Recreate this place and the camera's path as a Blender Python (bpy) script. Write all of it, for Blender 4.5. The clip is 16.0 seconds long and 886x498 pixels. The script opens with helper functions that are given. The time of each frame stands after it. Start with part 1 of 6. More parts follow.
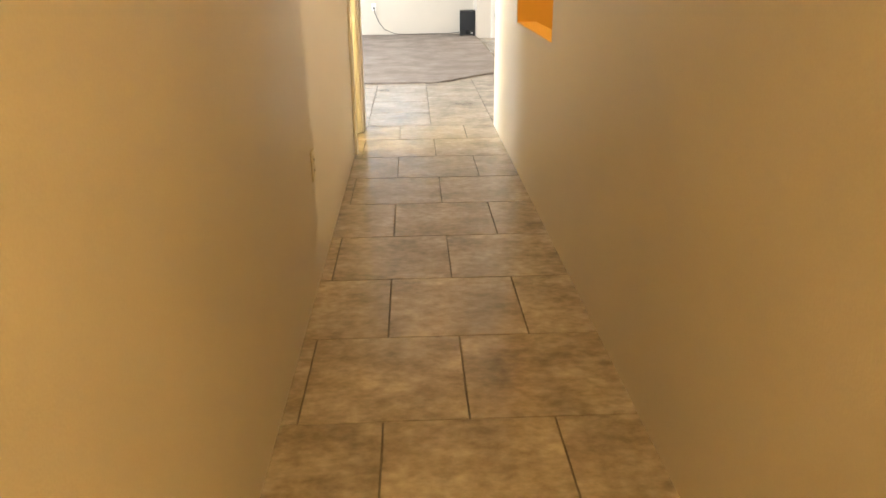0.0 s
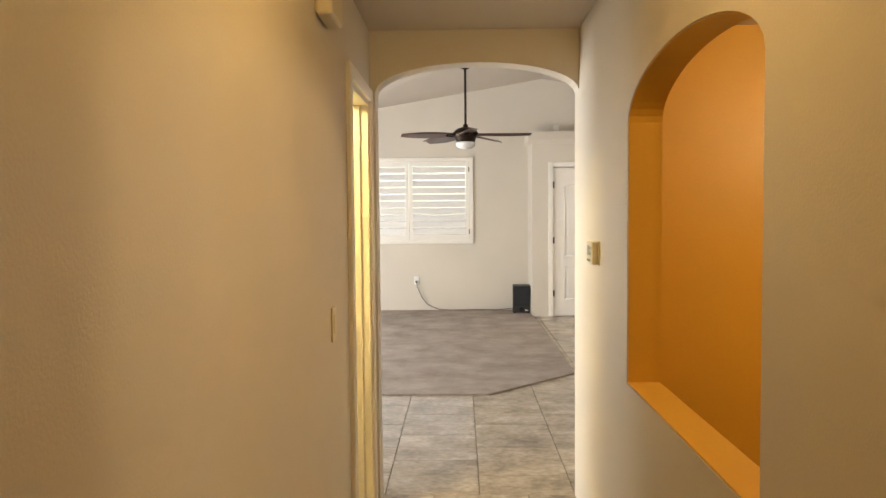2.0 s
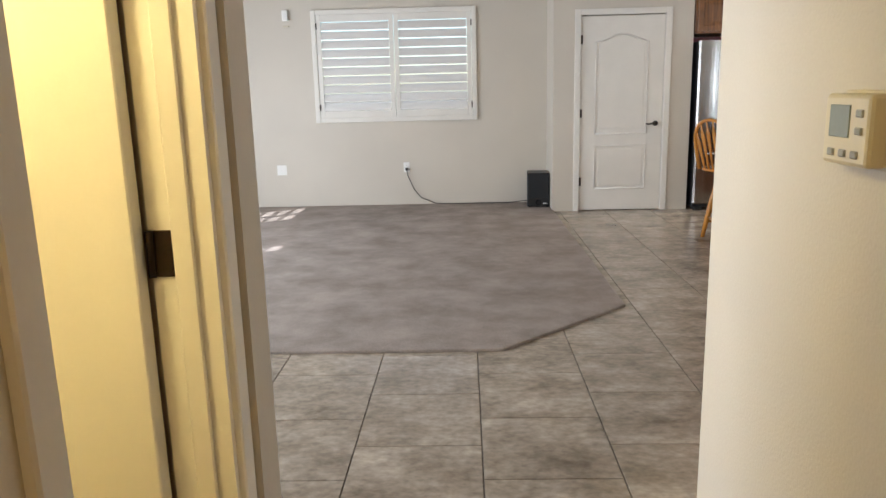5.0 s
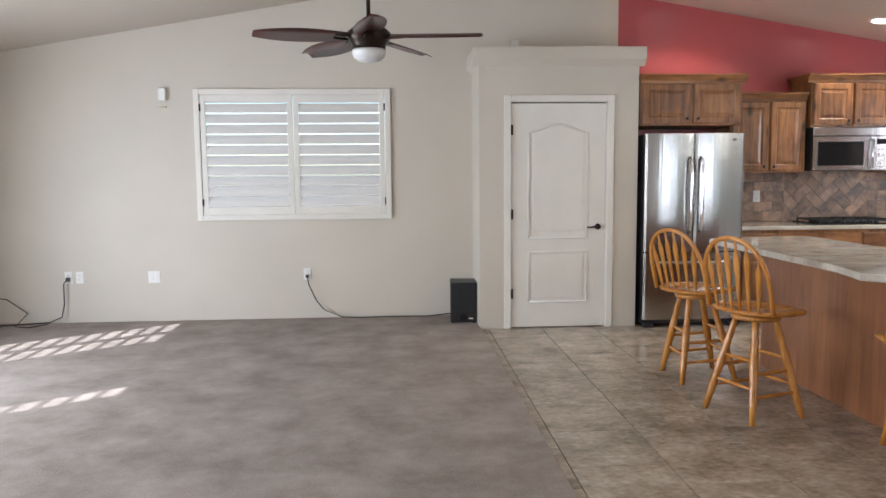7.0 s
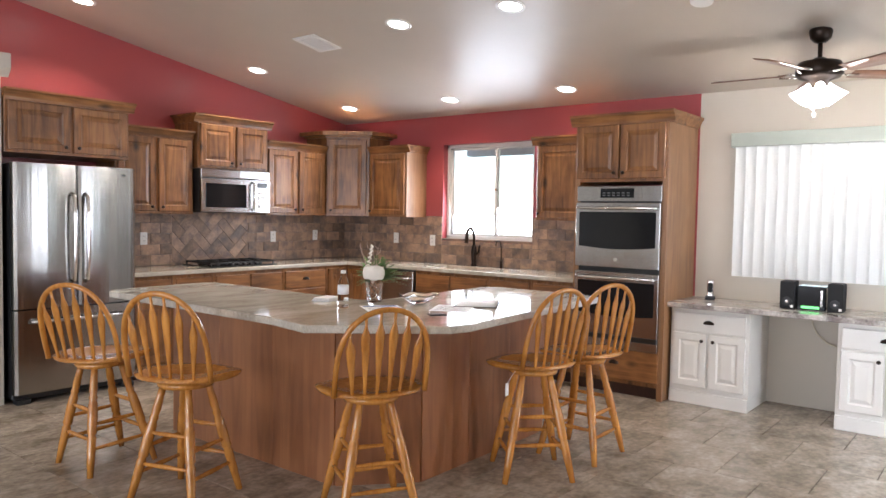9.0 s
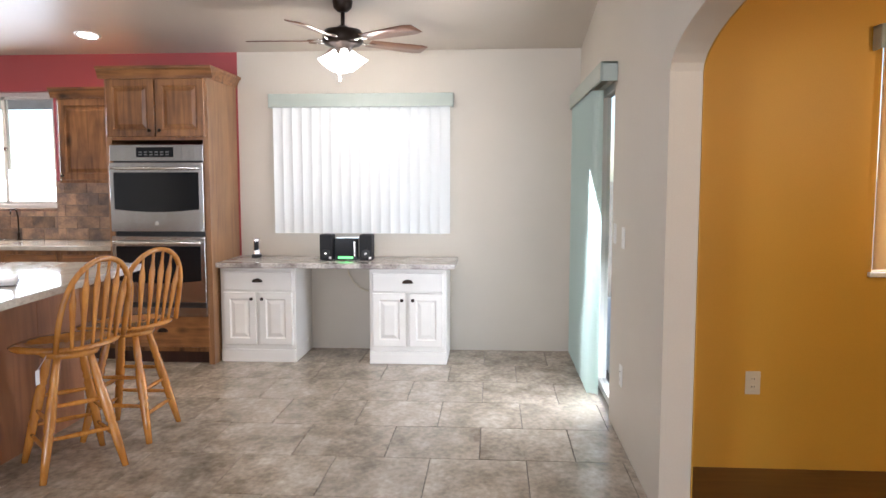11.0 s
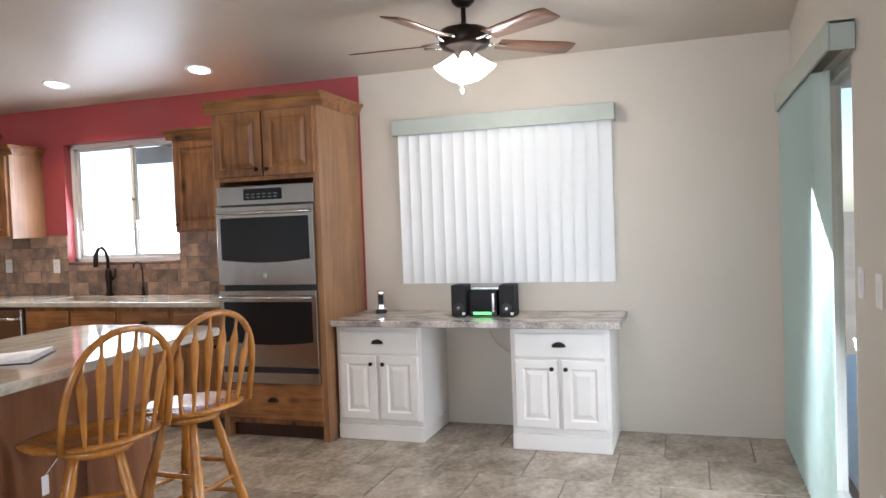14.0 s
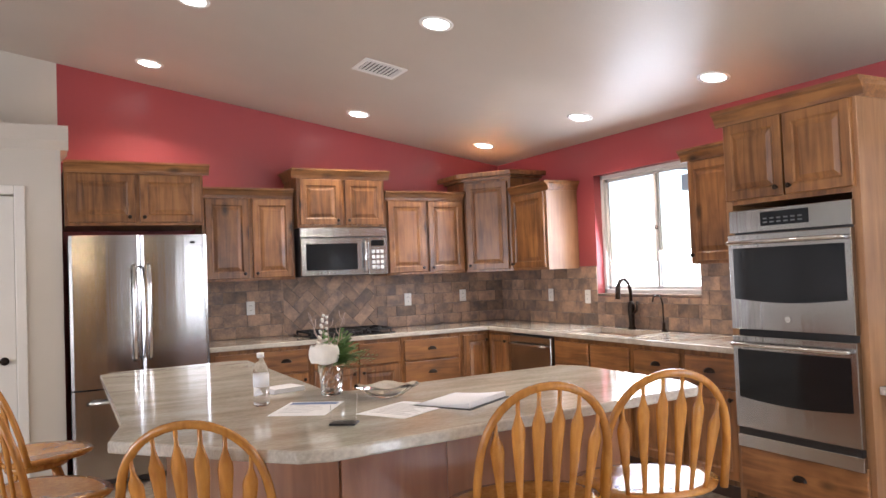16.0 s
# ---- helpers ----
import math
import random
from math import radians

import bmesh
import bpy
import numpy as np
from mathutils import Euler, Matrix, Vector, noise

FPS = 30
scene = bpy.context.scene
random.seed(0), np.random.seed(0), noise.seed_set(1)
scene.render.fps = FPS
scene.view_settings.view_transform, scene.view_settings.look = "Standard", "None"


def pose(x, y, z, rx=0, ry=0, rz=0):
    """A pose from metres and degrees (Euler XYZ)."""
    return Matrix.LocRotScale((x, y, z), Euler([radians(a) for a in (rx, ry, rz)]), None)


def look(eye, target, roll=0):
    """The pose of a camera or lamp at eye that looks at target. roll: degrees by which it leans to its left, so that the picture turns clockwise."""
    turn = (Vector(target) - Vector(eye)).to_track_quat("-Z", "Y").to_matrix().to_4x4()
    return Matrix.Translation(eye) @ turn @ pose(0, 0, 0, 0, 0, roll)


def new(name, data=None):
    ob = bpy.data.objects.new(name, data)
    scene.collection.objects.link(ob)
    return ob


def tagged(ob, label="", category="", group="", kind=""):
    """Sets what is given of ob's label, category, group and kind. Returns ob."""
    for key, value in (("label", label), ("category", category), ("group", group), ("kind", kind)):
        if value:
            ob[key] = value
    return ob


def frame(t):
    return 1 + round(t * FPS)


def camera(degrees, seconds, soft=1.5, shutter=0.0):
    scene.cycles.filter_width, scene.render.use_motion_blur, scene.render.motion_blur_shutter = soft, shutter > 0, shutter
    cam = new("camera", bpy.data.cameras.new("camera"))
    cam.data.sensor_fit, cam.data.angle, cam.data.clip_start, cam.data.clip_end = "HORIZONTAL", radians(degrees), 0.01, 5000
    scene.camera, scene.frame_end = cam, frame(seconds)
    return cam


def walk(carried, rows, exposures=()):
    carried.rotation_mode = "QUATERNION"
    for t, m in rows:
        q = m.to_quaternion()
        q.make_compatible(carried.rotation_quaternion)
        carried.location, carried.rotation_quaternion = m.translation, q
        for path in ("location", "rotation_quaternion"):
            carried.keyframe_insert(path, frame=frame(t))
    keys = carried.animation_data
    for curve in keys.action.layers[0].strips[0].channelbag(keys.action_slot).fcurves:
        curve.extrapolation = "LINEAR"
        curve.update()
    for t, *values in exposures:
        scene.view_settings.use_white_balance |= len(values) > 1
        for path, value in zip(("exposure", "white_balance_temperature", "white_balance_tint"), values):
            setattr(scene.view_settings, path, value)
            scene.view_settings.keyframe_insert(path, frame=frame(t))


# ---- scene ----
cam = camera(62.1, 16.0)
PATH = [
    (0, (0.028, 0.421, 1.205), (0.098, 2.278, 0.467), -0.6),
    (0.5, (0.07, 0.866, 1.287), (0.085, 2.764, 0.658), -1.3),
    (1, (0.046, 1.304, 1.373), (0.045, 3.254, 0.931), -1.0),
    (1.5, (0.103, 1.891, 1.403), (0.07, 3.877, 1.173), -0.3),
    (2, (0.068, 2.334, 1.44), (0.02, 4.331, 1.342), -0.5),
    (2.5, (0.069, 2.719, 1.448), (0.026, 4.718, 1.402), -0.3),
    (3, (0.068, 3.084, 1.453), (0.035, 5.083, 1.413), -0.4),
    (3.7, (0.115, 3.598, 1.389), (0.093, 5.586, 1.172), -1.0),
    (5.8, (0.114, 4.948, 1.304), (0.030, 6.899, 0.870), -1.5),
    (6, (0.108, 5.074, 1.295), (0.036, 7.032, 0.892), -1.2),
    (6.5, (0.219, 5.440, 1.345), (0.180, 7.415, 1.033), -0.9),
    (7, (0.313, 5.845, 1.422), (0.434, 7.831, 1.219), -0.5),
    (7.5, (0.301, 6.16, 1.455), (0.825, 8.085, 1.323), 0.5),
    (8, (0.28, 6.439, 1.48), (1.171, 8.226, 1.367), 1.1),
    (8.5, (0.313, 6.632, 1.424), (1.536, 8.211, 1.328), 1.1),
    (9, (0.321, 6.691, 1.445), (1.887, 7.932, 1.35), 1.0),
    (9.5, (0.314, 6.704, 1.453), (2.106, 7.588, 1.357), 0.6),
    (10, (0.234, 6.762, 1.435), (2.173, 7.242, 1.335), 0.5),
    (10.2, (0.255, 6.786, 1.439), (2.224, 7.116, 1.329), 0.5),
    (12.3, (0.861, 6.623, 1.385), (2.847, 6.591, 1.156), -0.1),
    (12.5, (0.975, 6.647, 1.388), (2.959, 6.536, 1.163), 0.0),
    (13, (1.186, 6.652, 1.419), (3.174, 6.669, 1.196), -1.3),
    (13.5, (1.397, 6.618, 1.394), (3.367, 6.933, 1.256), -2.0),
    (14, (1.608, 6.632, 1.389), (3.504, 7.266, 1.324), -2.1),
    (14.5, (1.855, 6.674, 1.402), (3.594, 7.662, 1.416), -2.1),
    (15, (2.099, 6.627, 1.429), (3.617, 7.929, 1.447), -2.1),
    (15.5, (2.273, 6.638, 1.424), (3.544, 8.182, 1.456), -2.0),
    (16, (2.445, 6.711, 1.416), (3.38, 8.477, 1.479), -2.2),
]
walk(cam, [(t, look(eye, target, roll)) for t, eye, target, roll in PATH],
     exposures=[(0.0, 2.25, 6300, 8), (1.0, 2.0, 6500, 9), (1.5, 1.4, 6700, 10), (2.0, 1.45, 6800, 10), (2.5, 1.5, 7000, 10), (3.0, 1.45, 7000, 10), (3.7, 1.3, 6600, 10), (6.0, 0.92, 5800, 10), (7.0, 1.05, 5800, 11), (8.0, 1.25, 5850, 13), (9.5, 1.0, 6000, 15), (12.5, 1.2, 5850, 14), (14.0, 0.85, 5850, 13), (15.0, 0.82, 5800, 13), (16.0, 1.15, 6050, 18)])

# ---------------------------------------------------------------- light
world = bpy.data.worlds.new("world")
scene.world = world
world.use_nodes = True
wn = world.node_tree
sky = wn.nodes.new("ShaderNodeTexSky")
sky.sky_type = "NISHITA"
sky.sun_disc = False
sky.sun_elevation = radians(31)
sky.sun_rotation = radians(238)
wn.links.new(sky.outputs[0], wn.nodes["Background"].inputs[0])
wn.nodes["Background"].inputs[1].default_value = 0.15


def lamp(name, kind, loc, power, color=(1, 1, 1), target=None, size=None, spot=None, angle=None, radius=None):
    data = bpy.data.lights.new(name, kind)
    data.energy, data.color = power, color
    if kind == "AREA":
        data.shape, data.size, data.size_y = "RECTANGLE", size[0], size[1]
    if kind == "SPOT":
        data.spot_size, data.spot_blend = radians(spot), 0.6
    if radius is not None:
        data.shadow_soft_size = radius
    if angle is not None:
        data.angle = radians(angle)
    ob = new(name, data)
    ob.matrix_world = look(loc, target) if target else Matrix.Translation(loc)
    return ob


DAY, WARM = (0.93, 0.97, 1.0), (1.0, 0.65, 0.24)
lamp("sun", "SUN", (-10, -8, 9), 5.0, (1, 0.96, 0.91), target=(-10 + 0.85 * 10, -8 + 0.527 * 10, 9 - 6.0), angle=0.5)
# daylight in the openings
lamp("daylight_west_window", "AREA", (-3.72, 10.45, 1.1), 56, DAY, (0, 10.2, 0.9), (1.6, 1.7))
lamp("daylight_front_window", "AREA", (-3.72, 7.3, 1.25), 60, DAY, (0, 7.3, 1.0), (1.6, 1.8))
lamp("daylight_sink_window", "AREA", (6.55, 11.03, 1.68), 16, DAY, (3, 11.03, 0.9), (1.05, 0.95))
lamp("daylight_desk_window", "AREA", (6.62, 7.83, 1.5), 3.2, DAY, (2, 7.83, 1.2), (1.4, 1.1))
lamp("daylight_slider", "AREA", (5.0, 6.0, 1.0), 17, DAY, (5.0, 9, 0.3), (0.4, 1.9))
lamp("daylight_study_window", "AREA", (4.14, 4.45, 1.5), 4, (1, 0.95, 0.85), (1, 4.45, 1.3), (1.0, 1.0))
# lamps of the house
lamp("hall_bulb", "POINT", (0.28, -0.5, 2.15), 22, WARM, radius=0.10)
lamp("hall_second_bulb", "POINT", (0.14, 3.7, 2.22), 4.0, WARM, radius=0.10)
lamp("closet_bulb", "POINT", (-0.95, 5.2, 2.1), 26, (1, 0.78, 0.32), radius=0.08)
lamp("study_bulbs", "POINT", (2.1, 4.52, 1.95), 18, (1.0, 0.74, 0.40), radius=0.10)

# ---------------------------------------------------------------- materials
def nodes_of(name):
    m = bpy.data.materials.new(name)
    m.use_nodes = True
    return m, m.node_tree.nodes, m.node_tree.links, m.node_tree.nodes["Principled BSDF"]


def paint(name, color, rough=0.6, metal=0.0, vary=0.06, scale=6.0, bump=0.0, bscale=120.0, stretch=(1, 1, 1), rand=0.0,
          second=None, mix=(0.4, 0.65), coat=0.0, spec=0.5, rvary=0.08, detail=6.0, ragged=0.5):
    """A surface with two scales of variation: broad stains towards the second colour, and fine grain with relief."""
    m, n, l, b = nodes_of(name)
    tc = n.new("ShaderNodeTexCoord")
    mp = n.new("ShaderNodeMapping")
    mp.inputs["Scale"].default_value = stretch
    l.new(tc.outputs["Object"], mp.inputs[0])
    vec = mp.outputs[0]
    if rand:
        oi = n.new("ShaderNodeObjectInfo")
        ad = n.new("ShaderNodeVectorMath")
        ad.operation = "MULTIPLY_ADD"
        cb = n.new("ShaderNodeCombineXYZ")
        for k in range(3):
            l.new(oi.outputs["Random"], cb.inputs[k])
        l.new(cb.outputs[0], ad.inputs[0])
        ad.inputs[1].default_value = (37.0, 53.0, 71.0)
        l.new(vec, ad.inputs[2])
        vec = ad.outputs[0]
    big = n.new("ShaderNodeTexNoise")
    big.inputs["Scale"].default_value, big.inputs["Detail"].default_value = scale, detail
    big.inputs["Roughness"].default_value = ragged
    l.new(vec, big.inputs[0])
    ramp = n.new("ShaderNodeValToRGB")
    c2 = second or tuple(c * (1 - 2 * vary) for c in color)
    ramp.color_ramp.elements[0].position, ramp.color_ramp.elements[1].position = mix
    ramp.color_ramp.elements[0].color, ramp.color_ramp.elements[1].color = (*c2, 1), (*color, 1)
    l.new(big.outputs[0], ramp.inputs[0])
    col = ramp.outputs[0]
    fine = n.new("ShaderNodeTexNoise")
    fine.inputs["Scale"].default_value, fine.inputs["Detail"].default_value = bscale, 3.0
    l.new(vec, fine.inputs[0])
    mx = n.new("ShaderNodeMix")
    mx.data_type, mx.blend_type = "RGBA", "OVERLAY"
    mx.inputs[0].default_value = min(1.0, vary * 2.5)
    l.new(col, mx.inputs[6])
    l.new(fine.outputs[0], mx.inputs[7])
    col = mx.outputs[2]
    if rand:
        hs = n.new("ShaderNodeHueSaturation")
        mr = n.new("ShaderNodeMapRange")
        mr.inputs[3].default_value, mr.inputs[4].default_value = 1 - rand, 1 + rand
        l.new(oi.outputs["Random"], mr.inputs[0])
        l.new(mr.outputs[0], hs.inputs["Value"])
        l.new(col, hs.inputs["Color"])
        col = hs.outputs[0]
    l.new(col, b.inputs["Base Color"])
    rr = n.new("ShaderNodeMapRange")
    rr.inputs[3].default_value, rr.inputs[4].default_value = max(0.02, rough - rvary), min(1, rough + rvary)
    l.new(big.outputs[0], rr.inputs[0])
    l.new(rr.outputs[0], b.inputs["Roughness"])
    b.inputs["Metallic"].default_value = metal
    b.inputs["Coat Weight"].default_value = coat
    b.inputs["Coat Roughness"].default_value = 0.15
    b.inputs["Specular IOR Level"].default_value = spec
    if bump:
        bp = n.new("ShaderNodeBump")
        bp.inputs["Strength"].default_value, bp.inputs["Distance"].default_value = 0.5, bump
        l.new(fine.outputs[0], bp.inputs["Height"])
        l.new(bp.outputs[0], b.inputs["Normal"])
    return m


def wood(name, light, dark, rough=0.35, scale=1.0, axis=2, rand=0.12, coat=0.2, knots=0.0):
    """Grain along one axis, broad colour drift and dark knots."""
    m, n, l, b = nodes_of(name)
    tc = n.new("ShaderNodeTexCoord")
    oi = n.new("ShaderNodeObjectInfo")
    ad = n.new("ShaderNodeVectorMath")
    ad.operation = "MULTIPLY_ADD"
    cb = n.new("ShaderNodeCombineXYZ")
    for k in range(3):
        l.new(oi.outputs["Random"], cb.inputs[k])
    l.new(cb.outputs[0], ad.inputs[0])
    ad.inputs[1].default_value = (31.0, 47.0, 63.0)
    l.new(tc.outputs["Object"], ad.inputs[2])
    mp = n.new("ShaderNodeMapping")
    sc = [14.0 * scale] * 3
    sc[axis] = 1.3 * scale
    mp.inputs["Scale"].default_value = sc
    l.new(ad.outputs[0], mp.inputs[0])
    g = n.new("ShaderNodeTexNoise")
    g.inputs["Scale"].default_value, g.inputs["Detail"].default_value, g.inputs["Distortion"].default_value = 1.6, 8.0, 1.2
    l.new(mp.outputs[0], g.inputs[0])
    broad = n.new("ShaderNodeTexNoise")
    broad.inputs["Scale"].default_value, broad.inputs["Detail"].default_value = 4.0 * scale, 4.0
    l.new(ad.outputs[0], broad.inputs[0])
    av = n.new("ShaderNodeMath")
    av.operation = "MULTIPLY_ADD"
    av.inputs[1].default_value = 0.55
    l.new(g.outputs[0], av.inputs[0])
    half = n.new("ShaderNodeMath")
    half.operation = "MULTIPLY"
    half.inputs[1].default_value = 0.45
    l.new(broad.outputs[0], half.inputs[0])
    l.new(half.outputs[0], av.inputs[2])
    ramp = n.new("ShaderNodeValToRGB")
    ramp.color_ramp.elements[0].position, ramp.color_ramp.elements[1].position = 0.36, 0.62
    ramp.color_ramp.elements[0].color, ramp.color_ramp.elements[1].color = (*dark, 1), (*light, 1)
    l.new(av.outputs[0], ramp.inputs[0])
    col = ramp.outputs[0]
    if knots:
        vo = n.new("ShaderNodeTexVoronoi")
        vo.inputs["Scale"].default_value = knots
        kp = n.new("ShaderNodeMapping")
        ks = [1.6] * 3
        ks[axis] = 0.8
        kp.inputs["Scale"].default_value = ks
        l.new(ad.outputs[0], kp.inputs[0])
        l.new(kp.outputs[0], vo.inputs[0])
        kr = n.new("ShaderNodeMapRange")
        kr.inputs[1].default_value, kr.inputs[2].default_value = 0.05, 0.19
        l.new(vo.outputs["Distance"], kr.inputs[0])
        km = n.new("ShaderNodeMix")
        km.data_type = "RGBA"
        km.inputs[6].default_value = (*[c * 0.3 for c in dark], 1)
        l.new(kr.outputs[0], km.inputs[0])
        l.new(col, km.inputs[7])
        col = km.outputs[2]
    hs = n.new("ShaderNodeHueSaturation")
    mr = n.new("ShaderNodeMapRange")
    mr.inputs[3].default_value, mr.inputs[4].default_value = 1 - rand, 1 + rand
    l.new(oi.outputs["Random"], mr.inputs[0])
    l.new(mr.outputs[0], hs.inputs["Value"])
    l.new(col, hs.inputs["Color"])
    l.new(hs.outputs[0], b.inputs["Base Color"])
    b.inputs["Roughness"].default_value = rough
    b.inputs["Coat Weight"].default_value, b.inputs["Coat Roughness"].default_value = coat, 0.2
    bp = n.new("ShaderNodeBump")
    bp.inputs["Strength"].default_value, bp.inputs["Distance"].default_value = 0.25, 0.0015
    l.new(g.outputs[0], bp.inputs["Height"])
    l.new(bp.outputs[0], b.inputs["Normal"])
    return m


def glow(name, color, strength):
    m, n, l, b = nodes_of(name)
    b.inputs["Base Color"].default_value = (*color, 1)
    b.inputs["Emission Color"].default_value = (*color, 1)
    b.inputs["Emission Strength"].default_value = strength
    return m


def clear(name, color=(1, 1, 1), rough=0.0, ior=1.45):
    m, n, l, b = nodes_of(name)
    b.inputs["Base Color"].default_value = (*color, 1)
    b.inputs["Transmission Weight"].default_value = 1.0
    b.inputs["Roughness"].default_value, b.inputs["IOR"].default_value = rough, ior
    return m


def sheer(name, color, through_part=0.5):
    """Thin white cloth or vinyl that lets part of the light through."""
    m, n, l, b = nodes_of(name)
    b.inputs["Base Color"].default_value = (*color, 1)
    b.inputs["Roughness"].default_value = 0.6
    t = n.new("ShaderNodeBsdfTranslucent")
    t.inputs[0].default_value = (*color, 1)
    mx = n.new("ShaderNodeMixShader")
    mx.inputs[0].default_value = through_part
    l.new(b.outputs[0], mx.inputs[1])
    l.new(t.outputs[0], mx.inputs[2])
    l.new(mx.outputs[0], n["Material Output"].inputs[0])
    return m


M = {}
M["wall"] = paint("wall_paint", (0.62, 0.57, 0.49), 0.5, vary=0.025, scale=1.3, bump=0.0012, bscale=170, spec=0.4)
M["orange"] = paint("orange_paint", (0.66, 0.365, 0.045), 0.45, vary=0.03, scale=1.2, bump=0.0012, bscale=170)
M["red"] = paint("red_paint", (0.38, 0.070, 0.074), 0.32, vary=0.02, scale=1.4, bump=0.0008, bscale=170)
M["ceiling"] = paint("ceiling_paint", (0.54, 0.48, 0.41), 0.42, vary=0.03, scale=1.5, bump=0.0012, bscale=150)
M["trim"] = paint("trim_paint", (0.78, 0.75, 0.69), 0.35, vary=0.02, scale=4)
M["white"] = paint("white_cabinet_paint", (0.80, 0.78, 0.74), 0.35, vary=0.02, scale=5)
M["tile"] = paint("floor_tile_glaze", (0.50, 0.43, 0.35), 0.22, vary=0.2, scale=4.0, bump=0.0006, bscale=26, rand=0.05,
                  second=(0.20, 0.158, 0.115), mix=(0.30, 0.70), rvary=0.10, detail=14, stretch=(1, 1.3, 1), ragged=0.64)
M["grout"] = paint("grout", (0.20, 0.17, 0.14), 0.85, vary=0.1, scale=20)
M["carpet"] = paint("carpet_pile", (0.40, 0.345, 0.31), 0.95, vary=0.14, scale=2.7, bump=0.004, bscale=120, second=(0.255, 0.218, 0.193), mix=(0.36, 0.66), spec=0.1, detail=14, ragged=0.68)
M["alder"] = wood("knotty_alder", (0.33, 0.145, 0.046), (0.105, 0.040, 0.012), 0.38, 1.0, 2, 0.14, 0.2, 3.2)
M["alder_h"] = wood("knotty_alder_crosswise", (0.34, 0.15, 0.048), (0.12, 0.047, 0.015), 0.38, 1.0, 0, 0.14, 0.2, 3.2)
M["alder_side"] = wood("veneer_side", (0.33, 0.17, 0.075), (0.20, 0.095, 0.04), 0.35, 0.7, 2, 0.05, 0.2)
M["island"] = wood("island_panel_wood", (0.36, 0.150, 0.062), (0.21, 0.080, 0.034), 0.32, 0.6, 2, 0.12, 0.3)
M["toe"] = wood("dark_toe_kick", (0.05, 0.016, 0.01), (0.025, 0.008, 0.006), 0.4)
M["oak"] = wood("golden_oak", (0.56, 0.245, 0.045), (0.36, 0.135, 0.02), 0.24, 1.6, 2, 0.06, 0.5)
M["granite"] = paint("granite", (0.60, 0.565, 0.49), 0.08, vary=0.16, scale=5.0, bscale=70, stretch=(0.7, 2.2, 1), second=(0.43, 0.385, 0.32), mix=(0.34, 0.66), rvary=0.02, detail=12)
M["granite2"] = paint("grey_granite", (0.58, 0.54, 0.50), 0.14, vary=0.28, scale=5, bscale=80, stretch=(2, 1, 1), second=(0.22, 0.19, 0.18), mix=(0.36, 0.56), rvary=0.03, detail=10)
M["slate"] = paint("slate_tile", (0.38, 0.245, 0.16), 0.45, vary=0.15, scale=9, bump=0.003, bscale=60, rand=0.32, second=(0.17, 0.125, 0.105), mix=(0.35, 0.62))
M["steel"] = paint("brushed_steel", (0.41, 0.40, 0.39), 0.2, 1.0, vary=0.04, scale=1.2, bump=0.004, bscale=13, stretch=(1, 1, 0.012), rvary=0.05)
M["chrome"] = paint("polished_steel", (0.72, 0.71, 0.69), 0.12, 1.0, vary=0.02)
M["black"] = paint("black_plastic", (0.018, 0.018, 0.019), 0.4, vary=0.1)
M["blackglass"] = paint("black_glass", (0.012, 0.013, 0.015), 0.06, vary=0.02, spec=0.3)
M["iron"] = paint("cast_iron", (0.02, 0.02, 0.02), 0.6, vary=0.2, bump=0.001)
M["bronze"] = paint("oiled_bronze", (0.035, 0.024, 0.018), 0.35, 0.8, vary=0.1)
M["blade"] = wood("mahogany_blade", (0.085, 0.022, 0.014), (0.035, 0.010, 0.008), 0.3, 1.0, 0, 0.05, 0.3)
M["blade2"] = wood("walnut_blade", (0.24, 0.12, 0.07), (0.13, 0.06, 0.035), 0.3, 1.0, 0, 0.05, 0.3)
M["plate"] = paint("white_plastic", (0.82, 0.81, 0.78), 0.35, vary=0.01)
M["beige"] = paint("almond_plastic", (0.66, 0.60, 0.46), 0.4, vary=0.02)
M["screen"] = paint("lcd", (0.22, 0.25, 0.22), 0.3, vary=0.03)
M["cloth"] = paint("speaker_cloth", (0.014, 0.015, 0.017), 0.8, vary=0.1, bump=0.001, bscale=600)
M["slat"] = sheer("shutter_slat", (0.80, 0.78, 0.75), 0.04)
M["vane"] = sheer("blind_vane", (0.86, 0.87, 0.855), 0.19)
M["vane_green"] = sheer("sage_blind_vane", (0.62, 0.72, 0.67), 0.35)
M["vane_orange"] = sheer("cream_blind_vane", (0.85, 0.68, 0.42), 0.4)
M["sage"] = paint("sage_valance", (0.42, 0.47, 0.42), 0.5, vary=0.03)
M["glass"] = clear("window_glass", (0.97, 1, 0.99), 0.0, 1.05)
M["crystal"] = clear("cut_glass", (0.98, 0.99, 0.99), 0.03, 1.30)
M["thin_crystal"] = clear("pressed_glass", (0.98, 0.99, 0.99), 0.02, 1.10)
M["pet"] = clear("bottle_plastic", (0.97, 0.98, 1.0), 0.03, 1.1)
M["can"] = glow("can_lens", (1.0, 0.93, 0.80), 8)
M["shade"] = glow("lit_glass_shade", (1.0, 0.96, 0.90), 3)
M["frost"] = paint("frosted_glass", (0.75, 0.74, 0.72), 0.3, vary=0.02)
M["paper"] = paint("paper", (0.87, 0.88, 0.91), 0.6, vary=0.01)
M["ink"] = paint("blue_print", (0.12, 0.2, 0.42), 0.6, vary=0.05)
M["ink2"] = paint("grey_print", (0.35, 0.36, 0.38), 0.6, vary=0.05)
M["dim_print"] = paint("dim_print", (0.10, 0.105, 0.11), 0.5, vary=0.03)
